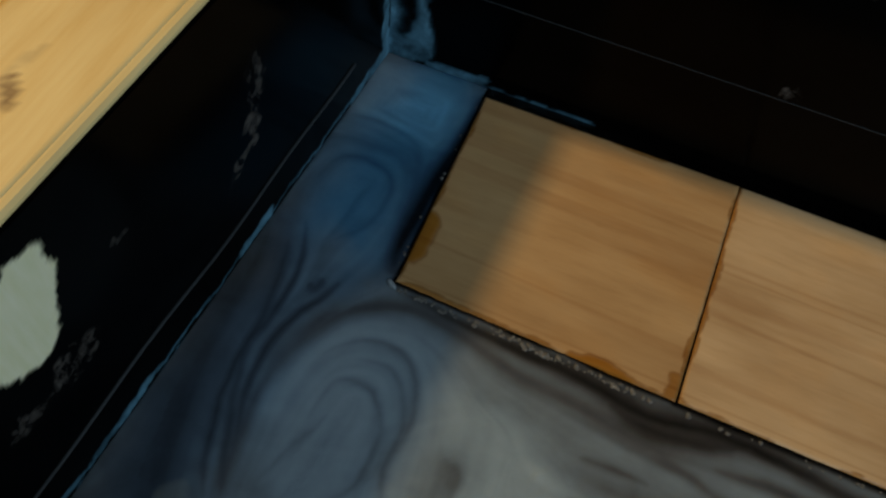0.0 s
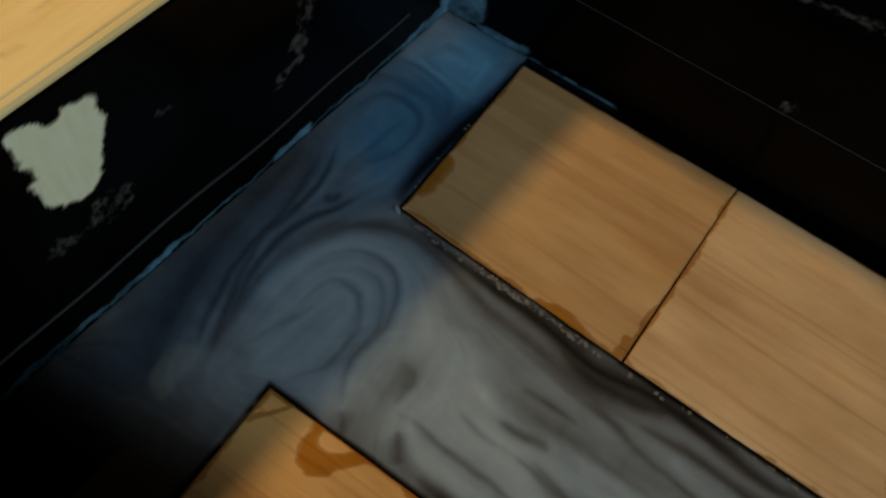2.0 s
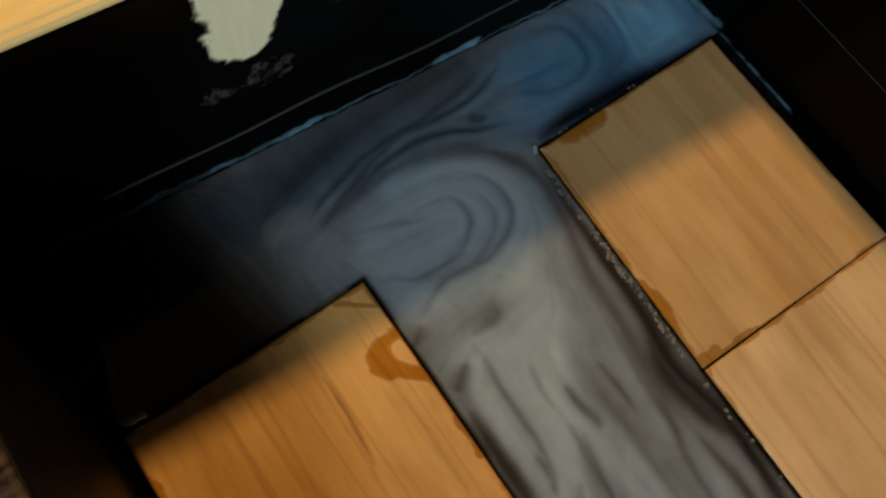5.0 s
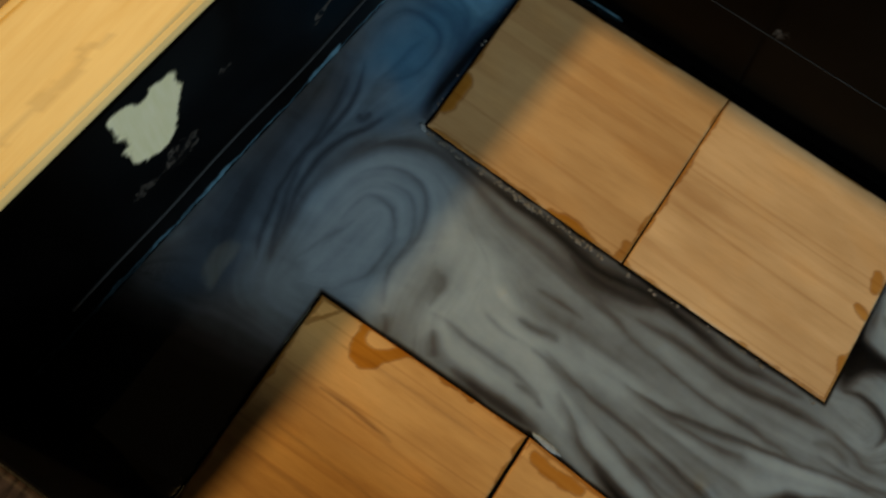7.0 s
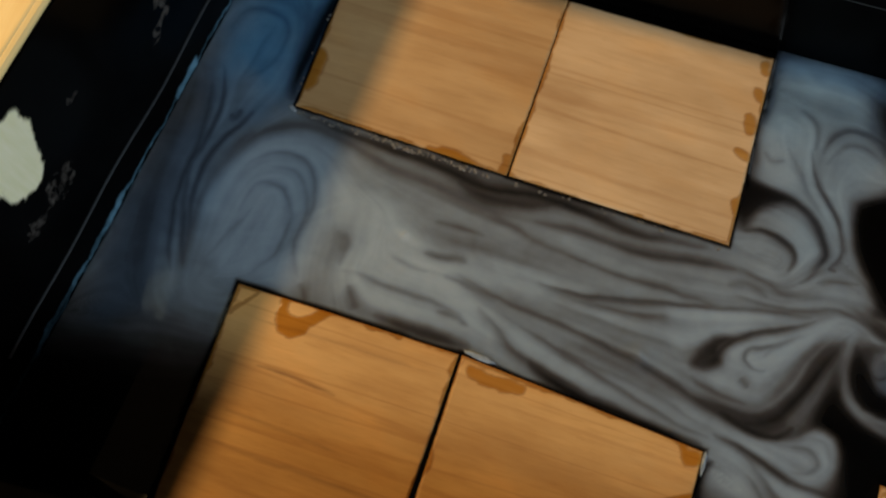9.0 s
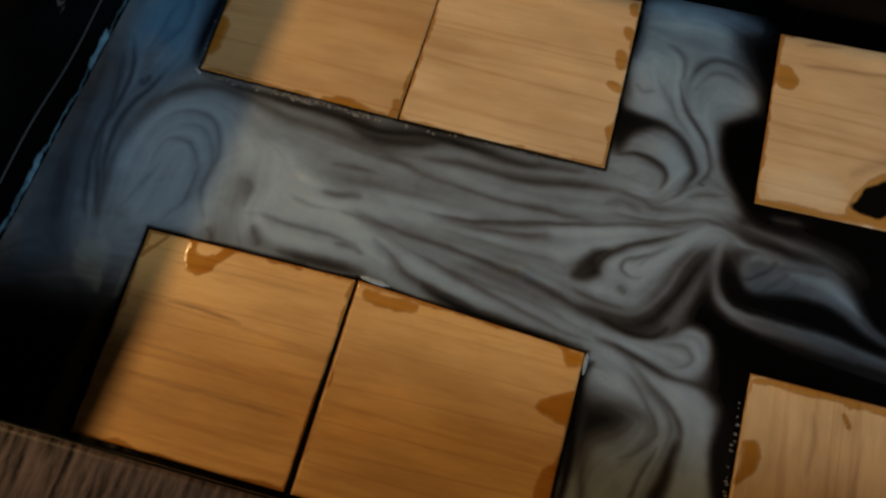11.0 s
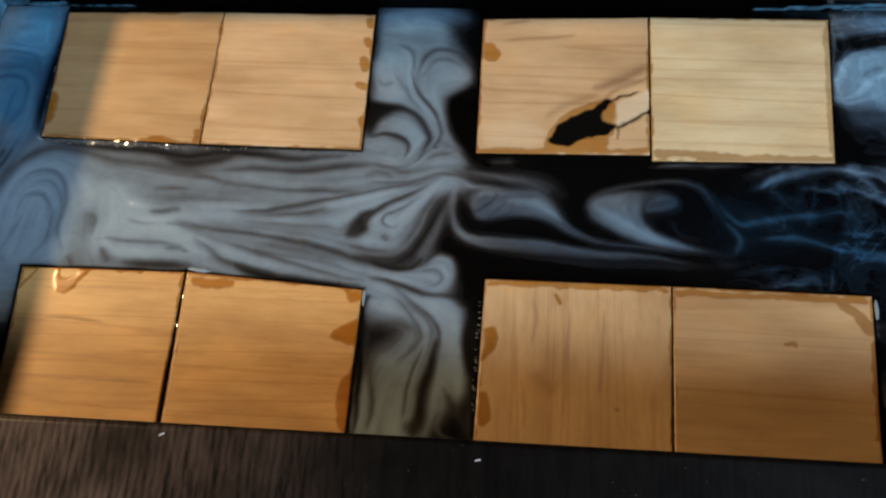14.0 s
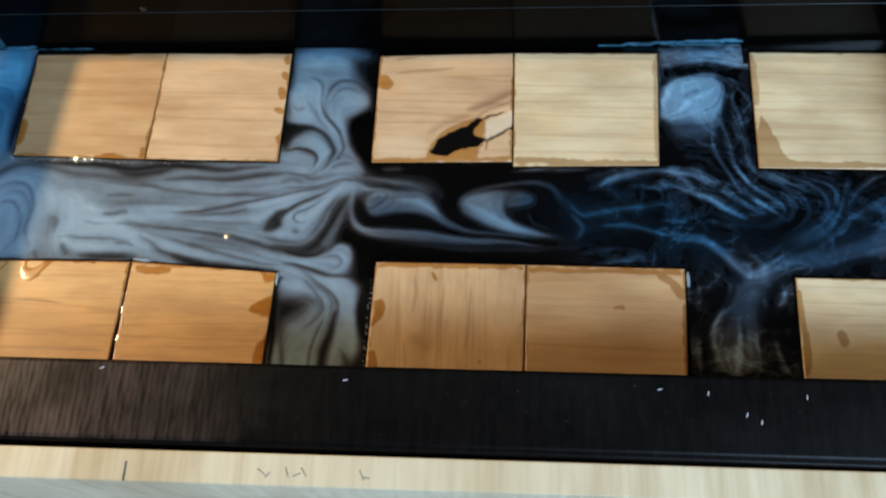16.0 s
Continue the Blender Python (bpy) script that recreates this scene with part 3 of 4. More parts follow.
vein(0.40, 0.85, 1.4, 1.4, (193.7, 47.7), (202.8, 33.2), (211.5, 22))
vein(0.36, 0.85, 1.4, 1.4, (184.8, 42.4), (189, 39.7), (194.2, 41.6))
vein(0.58, 0.8, 8, 8, (192, 84), (210, 86), (236, 84))
# the gap between the near blocks
cloud(0.62, 4, (193, -82.1), (200.2, -81.9), (208.2, -91.5), (203.7, -95.4), (196, -94.6))
cloud(0.10, 8, (189.2, -98.2), (199.8, -97.2), (207.9, -99.8), (206.2, -108.1), (197.8, -114.2), (194.6, -124.5), (189.6, -112.1))
vein(0.30, 0.85, 3.0, 3.0, (205.9, -98.6), (215.5, -100), (217.2, -108.2))
vein(0.02, 0.95, 1.8, 2.2, (192, -82.7), (189.6, -90.3), (190.6, -123.8), (190.1, -157.7))
vein(0.68, 0.85, 4.5, 4.5, (219, -83.9), (231.4, -91.3), (237.1, -101.5), (238.9, -116.6), (238.4, -132.7))
vein(0.60, 0.85, 3.2, 3.2, (210.7, -84.6), (218.6, -94.9), (217.8, -107), (208.6, -116.8), (198.9, -120.6))
vein(0.28, 0.85, 1.0, 1.6, (204.6, -82.7), (214.4, -92.9), (219.1, -102.1), (216.9, -109.4), (207.5, -117.9))
vein(0.28, 0.85, 1.2, 1.6, (201.6, -76.3), (212.4, -84.5), (222.4, -92.1), (228.6, -99.2), (229.1, -108.2))
vein(0.40, 0.85, 1.2, 1.2, (211.8, -83.3), (220.8, -92.3), (225, -101.5), (222.3, -113.6))
cloud(0.12, 2.6, (229, -105.9), (227.1, -120.1), (224.8, -134.1), (225.6, -145.6), (221.2, -152.6), (216.2, -151.9), (214.5, -147.4), (218.7, -143.6), (219.5, -130.1), (222.8, -118.2), (226.4, -106.1))
vein(0.46, 0.85, 1.0, 1.0, (221.6, -113.2), (218.8, -126), (216.7, -140.5))
vein(0.26, 0.85, 0.9, 1.4, (221.3, -109), (216.9, -119.3), (214.7, -132.8), (213.9, -145.3))
vein(0.04, 0.85, 3.0, 2.0, (244.6, -83.9), (244.7, -104.3), (245.8, -118.2), (249.2, -131.6))
cloud(0.06, 3, (242.9, -96.2), (240.5, -104.7), (244.5, -118.4), (250, -115.5), (249.1, -94.4))
vein(0.16, 0.85, 1.4, 2.2, (231.7, -127.7), (236.4, -137.4), (242.7, -146), (245.3, -152.9))
cloud(0.20, 4, (242.2, -141.2), (247.5, -134), (249.4, -151.4), (244, -154.2))
vein(0.20, 0.85, 1.6, 1.6, (195.2, -121), (198.1, -136.8), (195.8, -151.6))
vein(0.36, 0.85, 1.2, 1.2, (232, -140), (229.1, -147), (232.8, -152.1), (238.4, -152.6))
# the curled tongue running into the black
cloud(0.34, 3, (239.5, -25.4), (246, -22.3), (259.9, -21), (273.7, -20.5), (282.1, -26.1), (289.1, -37.6), (297.3, -45.6), (306.7, -49.9), (293.2, -46.4), (282.3, -40), (271.4, -37.1), (260.4, -37.7), (249.6, -41.2), (242.9, -38.6), (238.7, -31.7))
cloud(0.20, 5, (242.7, -11.5), (262.4, -12), (281.9, -15.5), (287.6, -24.3), (276.5, -20.4), (259.8, -18.2), (243, -18.2))
vein(0.14, 0.85, 1.0, 1.0, (239.9, -34.3), (245.2, -34.9), (250.5, -30.8), (255, -24.5))
vein(0.20, 0.85, 1.0, 1.0, (249.1, -41.8), (256.2, -33.8), (261.7, -26.3))
vein(0.24, 0.85, 0.9, 0.9, (261, -37), (264.6, -30))
vein(0.26, 0.85, 1.0, 1.0, (266.5, -30.2), (273.3, -24.5))
vein(0.30, 0.85, 1.2, 1.2, (289.4, -37.6), (297.6, -44.7), (309.4, -49.5), (325.4, -51.8), (343.9, -53.8))
vein(0.34, 0.85, 2.2, 2.2, (240, -12.2), (256.9, -15.6), (270.9, -18), (282.6, -23.4))
vein(0.02, 0.85, 2.4, 2.4, (235.4, -26.5), (237.6, -37.4), (242.9, -43.6), (257.9, -44), (274.2, -41), (290.5, -46.2))
vein(0.42, 0.85, 1.6, 2.6, (232.3, -36.2), (236.1, -46.3), (243.2, -50.3), (258.2, -50.9), (277.1, -51.6), (293.3, -54.4), (312, -56.2), (330.6, -56.9), (354.3, -58.9))
cloud(0.26, 5, (244.6, -52.5), (260.9, -52.2), (279.8, -52.9), (301.3, -55.7), (322.6, -57.9), (298.7, -58.7), (277.2, -57.6), (258.4, -56.7))
cloud(0.38, 3, (301.3, -31.3), (305.4, -25.1), (315, -21.6), (328.7, -20.9), (331.9, -23.4), (330.1, -32.4), (332.3, -39.6), (340.4, -46.3), (357.2, -51.1), (369, -53.6), (351.9, -52.8), (336, -50.9), (322.8, -47.3), (309.4, -41.1), (303.5, -37.1))
cloud(0.26, 3, (329.2, -22.1), (339.6, -20.3), (348.2, -24), (349, -29.9), (342, -31.8), (336.5, -33.8), (331.1, -32.6))
vein(0.04, 0.85, 2.0, 2.0, (349.1, -29.3), (341.9, -33.5), (335.7, -34.2), (332.9, -37.2), (337.8, -43.9))
vein(0.54, 0.85, 3.0, 2.4, (305.4, -31.7), (312.2, -35.4), (322.9, -40.7), (336.2, -46.9), (351.9, -51.4))
vein(0.30, 0.85, 2.4, 2.4, (325.9, -22.3), (323.6, -32.8), (330.9, -42.6))
vein(0.50, 0.85, 2.2, 2.2, (258.7, -27.4), (272.5, -28.7), (282.2, -33.5), (289.1, -39.6))
vein(0.46, 0.85, 1.6, 1.6, (243.5, -27.3), (247.5, -24.9), (252.3, -26.2))
vein(0.28, 0.85, 1.4, 1.4, (300.8, -33.1), (304.1, -25.2), (317.8, -19.1), (334.3, -15.2), (350.7, -15), (361.4, -18.9), (368, -27.7))
vein(0.22, 0.85, 1.8, 1.8, (358.9, -14.5), (364.4, -23.2), (370.8, -34))
vein(0.12, 0.85, 1.2, 1.2, (345.9, -35.9), (349.6, -44.4), (360.1, -46.7))
vein(0.46, 0.85, 1.6, 1.6, (337.3, -6.6), (351.1, -4.3), (367.5, -4.1), (384.5, -3.5))
vein(0.30, 0.85, 2.0, 2.0, (249.6, -6.8), (263.6, -6.1))
vein(0.14, 0.85, 1.4, 1.4, (277.3, -59.9), (304, -62.6), (338.4, -62), (364.6, -61.1))
# torn blue clouds towards the far end
cloud(0.42, 4, (435.9, 92.6), (496.7, 93.2), (495.1, 78.1), (467.8, 80.6), (440.5, 74.7))
vein(0.0, 0.95, 2.6, 2.6, (433.9, 55.7), (440.2, 70.9), (459.9, 77.7), (482.5, 74.2), (496, 65.6))
cloud(0.70, 3.2, (433.4, 48.9), (439.6, 61.7), (455.4, 69.3), (470.6, 69.5), (477.3, 60.4), (476, 46.8), (467.4, 34.3), (452.3, 30.6), (437.7, 34.7))
cloud(0.28, 8, (437.6, 33.4), (468.1, 33.9), (462.5, 20.7), (444.1, 20.4))
vein(0.34, 0.85, 1.2, 1.2, (459.9, 41.2), (470.4, 46.7), (476.9, 55.8))
vein(0.48, 0.85, 1.4, 1.4, (445.9, 44.6), (452.3, 53.7), (462.1, 58.4))
vein(0.22, 0.85, 1.2, 1.2, (470.7, 37.9), (477, 18.8), (479, 1.9), (488, -14.5), (501.9, -23.2))
vein(0.20, 0.85, 1.2, 1.2, (465.3, 30.7), (467.5, 14.4), (473.1, -2.4), (483.8, -20.7), (503.8, -31.2))
vein(0.22, 0.85, 1.2, 1.2, (479.6, 45.1), (485.5, 23.2), (486.2, 2))
vein(0.16, 0.85, 1.2, 1.2, (484.8, 40.7), (488.7, 19), (489.4, -2.1))
vein(0.24, 0.85, 1.2, 1.2, (478, -7.3), (493.8, -26.6), (506.4, -38.2), (511.6, -30.2), (506.1, -18.3))
vein(0.22, 0.85, 1.2, 1.2, (485.8, -2.2), (505.9, -14.2), (519, -22.1), (520.9, -34), (509.6, -46))
vein(0.26, 0.85, 1.4, 1.4, (493, -2.1), (520.6, -9.9), (533.2, -21.8), (530.9, -37.8), (515.4, -49.8))
vein(0.26, 0.85, 1.4, 1.4, (514, -5.9), (537.9, -13.6), (541.1, -29.7), (533.2, -45.5))
vein(0.22, 0.85, 1.4, 1.4, (504.9, -22.3), (505.2, -34.3), (495.4, -42.4), (481.5, -42.7))
vein(0.30, 0.85, 1.6, 1.6, (544.2, -41.4), (550.8, -21.5), (563.3, -9.1), (573.9, -4.8))
cloud(0.54, 9, (496.9, -65.4), (507.8, -54.5), (526.7, -42.5), (555.1, -38.1), (571.9, -40.9), (565.8, -56.4), (540.9, -63), (526.5, -68.6), (505.9, -69.8), (492, -77.5), (481.1, -77.8))
cloud(0.04, 14, (372.6, -24.8), (404.8, -28.2), (439.6, -39.6), (481.5, -42.7), (515.4, -49.8), (572.5, -13), (566.4, -48.7), (488.9, -69.4), (455.9, -54.9), (410.6, -51.9), (368.2, -56.7))
vein(0.44, 0.85, 3.0, 3.0, (433.4, -53), (452.5, -53), (465.6, -62.3), (475.4, -74.2), (481.6, -79.2))
vein(0.46, 0.85, 4.0, 4.0, (497, -64.7), (485.3, -76.9), (476.6, -88.2), (472.3, -113.4))
vein(0.40, 0.85, 2.8, 2.8, (451.9, -19.3), (462.2, -23.1), (472.1, -31), (482.5, -39.5))
vein(0.44, 0.85, 2.6, 2.6, (390.9, -17.1), (402.1, -9.1), (416.8, -5.5), (442.3, -2.9))
vein(0.48, 0.85, 2.0, 2.0, (435.1, -3.1), (448.2, -11.1), (450.6, -17.7))
vein(0.28, 0.85, 2.0, 2.0, (368.9, -24.9), (379.4, -36.8), (397.4, -33.2), (415.4, -30.5), (436.9, -27.6))
vein(0.30, 0.85, 1.8, 1.8, (371.5, -36.9), (379.2, -44.7), (376, -54.6))
vein(0.30, 0.85, 1.8, 1.8, (389.8, -45.3), (411.1, -44.1), (431.7, -51.5))
cloud(0.02, 5, (444.9, -70.3), (455.2, -62.5), (470.6, -81), (465.6, -97.5), (452, -117.4), (448.4, -139.8), (438.6, -140.1))
cloud(0.28, 6, (470.4, -82.8), (487.6, -80.6), (483.4, -102.5), (481.5, -133.9), (455.9, -136.3), (454.3, -117.3), (465.7, -102.9))
cloud(0.02, 5, (485.1, -102.4), (494.8, -91.4), (505.3, -87.5), (503.9, -116.1), (501, -138.4), (488.4, -130.3))
vein(0.50, 0.85, 1.8, 1.8, (470, -93.8), (460.3, -103), (455, -117.3), (460.9, -131))
vein(0.44, 0.85, 1.6, 1.6, (470, -102.8), (470.2, -116.9), (465.5, -130.9))
vein(0.10, 0.85, 1.4, 1.4, (473.8, -108.1), (473.2, -120.4))
vein(0.48, 0.85, 2.0, 2.0, (499.1, -80.3), (498.5, -91.3), (495.1, -96.8))
vein(0.42, 0.85, 1.4, 1.4, (487, -91.6), (488.3, -98.1))
vein(0.20, 0.85, 4.0, 4.0, (486.8, -116.5), (490.1, -130.3))
vein(0.44, 0.85, 1.4, 1.4, (441.1, -74.9), (442.6, -81.6))
# stains on the wood, worn spots on the boards, and where the milk is tinted blue
stroke(far_a.stain, 1, 4.0, 1.0, (0.5, 24.4), (0.3, 16.7), (0.3, 11.0))
stroke(far_a.stain, 1, 3.5, 1.0, (59.2, -2.7), (66.4, -1.3), (74.0, -2.8))
stroke(far_a.stain, 0.8, 1.8, 1.0, (88.0, 5.1), (88.1, -1.1))
stroke(far_b.stain, 0.9, 2.2, 1.0, (177.5, 79.9), (178.4, 77.5))
stroke(far_b.stain, 0.9, 2.2, 1.0, (177.5, 67.1), (178.8, 64.7))
stroke(far_b.stain, 0.9, 2.2, 1.0, (176.2, 54.0), (177.5, 48.2))
stroke(far_b.stain, 0.9, 2.1, 1.0, (175.2, 38.1), (178.0, 36.7))
stroke(far_b.stain, 0.9, 2.1, 1.0, (179.3, 16.1), (180.7, 12.4))
stroke(far_b.stain, 0.8, 1.4, 1.0, (90.4, -1.1), (95.1, -3.1))
cloud(0.95, 0.8, (244.2, 65.7), (249.6, 65.9), (253, 61.2), (249.9, 56.3), (244.6, 56.1), on=far_c.stain)
cloud(0.9, 1.0, (243.3, 0.4), (259.1, 1.8), (276, 2), (279.3, 6), (287.1, 20.7), (304.1, 30.2), (314.1, 32.7), (317.2, 27), (316.5, 15.7), (312.5, 7.7), (312.5, 2), (333.4, 4.3), (333.3, 1.9), (276.1, -1.1), (243.4, -2.1), on=far_c.stain)
cloud(1, 0.6, (280.5, 6), (282.1, 9.9), (287.1, 17.1), (292.8, 21.9), (299.9, 25.5), (307, 29.7), (312.1, 33.2), (315.3, 32.1), (311, 26.7), (309.8, 20.8), (314.9, 18.5), (317.1, 16.7), (312.6, 12.1), (304.1, 10.4), (297.1, 7.5), (292.9, 4.5), (286.7, 3.8), on=far_c.void)
cloud(0.6, 1.2, (317.3, 30.9), (325.6, 35.2), (334.5, 38.9), (334.2, 27.8), (325.4, 22.6), (317.7, 17.4), on=far_c.pale)
cloud(0.25, 2.5, (244.4, 15.3), (258.5, 19.3), (271.4, 18.3), (278.7, 11.6), (271.8, 3.7), (247.8, 2.5), on=far_c.pale)
vein(1, 1, 0.7, 0.7, (312.1, 30.6), (318.4, 34.8), (324.7, 36.1), (331.4, 38.7), on=far_c.void)
vein(1, 1, 0.9, 0.9, (309.7, 13.2), (318.2, 16.8), (326.8, 21.3), (335, 26.2), (337, 27), on=far_c.void)
vein(0.8, 1, 0.6, 0.6, (316.8, 18.9), (318.2, 13.6), (317.6, 9.2), on=far_c.void)
vein(0.75, 1, 3.5, 3.0, (304.1, 39.4), (315.7, 43.3), (327.3, 49.8), (335.8, 54.9), on=far_c.shade)
vein(0.6, 1, 1.4, 1.4, (309.9, 32.5), (318.5, 40.1), (328.6, 44.5), (335.6, 48.2), on=far_c.shade)
vein(0.45, 1, 3.0, 3.0, (278.5, 20.2), (289.8, 28.9), (307, 36.3), on=far_c.shade)
vein(0.6, 1, 0.9, 1.2, (255.4, 69.3), (267.2, 70.9), (286.5, 72.4), (295.3, 74.2), on=far_c.shade)
vein(0.5, 1, 1.2, 0.9, (253.5, 79.4), (261, 81.1), (269.9, 82.2), on=far_c.shade)
stroke(far_d.stain, 0.5, 2.3, 1.0, (339.1, 1.8), (357.2, 1.2), (382.0, 0.1), (409.7, 0.5), (428.0, 0.6))
stroke(far_d.stain, 0.35, 1.7, 1.0, (432.8, 80.3), (431.2, 42.3), (429.7, 6.2))
cloud(0.55, 0.8, (499.4, 38.7), (503.9, 30), (507.9, 17.1), (513.7, 5.8), (529.6, 3.5), (572.5, 3.4), (572, 0.5), (496.7, -0.8), on=far_e.stain)
stroke(far_e.stain, 0.35, 2.5, 1.0, (498.5, 85.6), (497.5, 48.9))
cloud(1, 0.6, (23.8, -77.7), (26.8, -74.8), (28.3, -76.8), (28.6, -80.4), (32.7, -82.2), (37.3, -79.6), (40.7, -76.2), (47.4, -75), (43.7, -78), (40.1, -83), (37.3, -87.5), (32.7, -90), (27.5, -88.9), on=near_a.stain)
stroke(near_a.stain, 0.5, 0.7, 1.0, (8.6, -87.7), (13.6, -81.9), (17.6, -76.1))
vein(0.9, 1, 0.9, 0.6, (25.6, -103.4), (37, -102.9), (46, -103.5), (56.4, -104.5), on=near_a.shade)
vein(0.5, 1, 0.7, 0.9, (21.6, -133), (41.6, -133.4), (66.4, -133.8), (90.9, -134.2), on=near_a.shade)
vein(0.4, 1, 0.6, 0.6, (21.2, -121.4), (44, -122.1), (69.2, -123.5), on=near_a.shade)
vein(0.35, 1, 0.6, 0.6, (17.8, -87.4), (43.5, -86.4), (66.4, -85.8), (91.8, -85.8), on=near_a.shade)
stroke(near_a.stain, 0.8, 1.0, 1.0, (58.7, -76.1), (71.5, -76.1))
stroke(near_b.stain, 0.9, 2.2, 1.0, (100.8, -80.6), (110.3, -81.1), (119.6, -80.6))
cloud(1, 0.7, (178.4, -81.3), (187.2, -82.4), (188, -86), (185, -88.1), (181.1, -86.4), on=near_b.stain)
cloud(1, 0.7, (187.5, -97), (180.9, -100.4), (174.7, -105), (174.7, -107.2), (181.8, -109.4), (188.6, -108.5), on=near_b.stain)
cloud(0.9, 0.8, (187.3, -124.8), (183.1, -127.2), (180.6, -133.5), (181.4, -143.1), (183.4, -150.4), (187.6, -151.7), on=near_b.stain)
# broad soft band, darker towards the edge by the taped board
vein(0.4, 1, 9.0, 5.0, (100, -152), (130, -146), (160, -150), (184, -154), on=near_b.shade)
stroke(near_c.stain, 1, 1.2, 1.0, (286.3, -79.8), (287.6, -82.9))
cloud(1, 0.7, (250.7, -98.9), (255.9, -98), (258.4, -101.1), (257, -106.5), (253.9, -111.6), (250.8, -113.7), on=near_c.stain)
cloud(0.9, 0.8, (249.3, -131.2), (253.4, -131.5), (255.2, -138.4), (255.2, -144.6), (250.3, -146.2), on=near_c.stain)
vein(0.45, 1, 0.8, 1.4, (275.1, -80.9), (276.7, -93), (274.4, -106.5), on=near_c.shade)
vein(0.45, 1, 0.8, 1.4, (310.5, -85.6), (309.6, -101.7), (308.5, -117.3), (307.7, -130.1), on=near_c.shade)
vein(0.4, 1, 0.7, 0.7, (269.6, -122.3), (271.8, -137.3), (271.1, -147.3), on=near_c.shade)
vein(0.4, 1, 0.7, 0.7, (293.5, -83.9), (291.2, -115.8), (290.2, -146.1), on=near_c.shade)
vein(0.35, 1, 5.0, 5.0, (273.4, -119.5), (281.2, -125.4), (286.3, -128.9), on=near_c.shade)
stroke(near_c.stain, 0.9, 1.2, 1.0, (252.7, -74.5), (281.3, -74.4), (311.2, -74.8), (340.8, -74.6))
stroke(near_c.void, 0.5, 0.9, 1.0, (315.3, -135.7), (315.9, -136.3))
stroke(near_d.stain, 0.6, 1.2, 1.0, (397.7, -99.8), (401.1, -100.5))
stroke(near_d.stain, 0.8, 1.5, 1.0, (346.6, -75.3), (370.1, -75.7), (399.1, -75.8), (436.6, -75.5))
stroke(near_d.stain, 0.6, 2.4, 1.0, (426.4, -77.5), (433.0, -83.3), (438.1, -90.6))
stroke(near_d.stain, 0.8, 1.4, 1.0, (439.0, -96.5), (438.2, -119.8), (436.7, -142.4))
stroke(near_e.stain, 0.5, 3.1, 1.0, (529.4, -113.1), (530.7, -117.9))
stroke(near_e.stain, 0.7, 2.0, 1.0, (508.1, -87.9), (507.7, -116.4), (506.5, -136.9))
cloud(1, 0.7, (-88.3, 87.5), (-85.1, 89.1), (-80.0, 87.7), (-72.4, 85.5), (-66.4, 82.5), (-64.4, 76.3), (-67.6, 70.0), (-67.5, 62.9), (-72.6, 57.4), (-80.8, 54.5), (-85.5, 56.3), (-86.2, 64.5), (-86.5, 71.9), (-88.6, 78.3), (-88.5, 83.6), on=west.bare)
stroke(west.scuff, 0.5, 2.8, 1.0, (-76.3, 45.2), (-72.6, 43.5), (-68.4, 41.4))
stroke(west.scuff, 0.5, 1.6, 1.0, (-92.3, 45.0), (-86.0, 43.0))
stroke(west.scuff, 0.35, 2.2, 1.0, (-49.9, 62.5), (-47.9, 62.5))
stroke(west.scuff, 0.5, 3.1, 1.0, (6.5, 65.6), (5.5, 53.9), (3.7, 40.6), (-0.8, 38.3), (-6.0, 35.6))
stroke(west.scuff, 0.3, 1.6, 1.0, (-49.4, 62.3), (-47.9, 62.4))
stroke(west.scuff, 0.4, 3.0, 1.0, (-74.6, 41.9), (-70.9, 40.6))
stroke(west.scuff, 0.35, 2.0, 1.0, (-81.1, 41.4), (-91.4, 42.5))
stroke(west.milk, 0.6, 2.7, 1.0, (85.0, 6.1), (82.4, -2.9), (76.7, -12.5), (64.8, -12.8), (53.3, -13.1), (39.7, -17.0), (33.2, -17.4))
stroke(west.milk, 0.5, 3.2, 1.0, (91.4, 11.5), (90.2, -4.3), (89.2, -13.8))
stroke(west.milk, 0.4, 1.0, 1.0, (-5.8, -5.3), (-24.3, -4.0), (-50.4, -2.7), (-75.7, -3.0), (-90.9, -2.6))
stroke(west.milk, 0.35, 1.1, 1.0, (-87.5, 0.9), (-105.2, 3.2), (-125.0, 2.1), (-145.1, 3.1))
stroke(north.milk, 0.4, 1.8, 1.0, (-26.0, -1.4), (-14.8, -1.8), (-3.7, -2.1))
stroke(north.milk, 0.55, 1.3, 1.0, (-1.5, -1.9), (11.5, -1.3), (26.6, -1.5), (40.0, -3.6))
stroke(north.milk, 0.6, 1.5, 1.0, (395.1, -1.3), (418.1, 0.9), (441.1, 2.5), (467.7, 4.1), (490.8, 3.8))
stroke(north.milk, 0.4, 2.0, 1.0, (445.9, -1.8), (468.8, -0.3), (488.7, -2.5))
stroke(north.milk, 0.45, 2.0, 1.0, (-6.4, -2.4), (11.9, -2.2), (29.6, -3.2))
stroke(north.scuff, 0.6, 1.2, 1.0, (72.3, 80.5), (82.4, 81.3), (92.2, 82.2), (100.0, 82.8))
stroke(north.scuff, 0.7, 1.4, 1.0, (87.9, 41.2), (90.6, 41.8))
# blue tint of the milk, partly the cool light's colour painted in
stroke(haze, 1, 24.0, 1, (-13.2, 87.2), (-16.6, 39.4), (-18.2, -2.4))
stroke(haze, 0.4, 17.0, 1, (-18.2, -2.4), (-27.2, -38.5), (-31.2, -73.6), (-32.5, -100.9))
stroke(haze, 0.12, 23.5, 0.5, (21.0, -27.5), (50.6, -38.3))
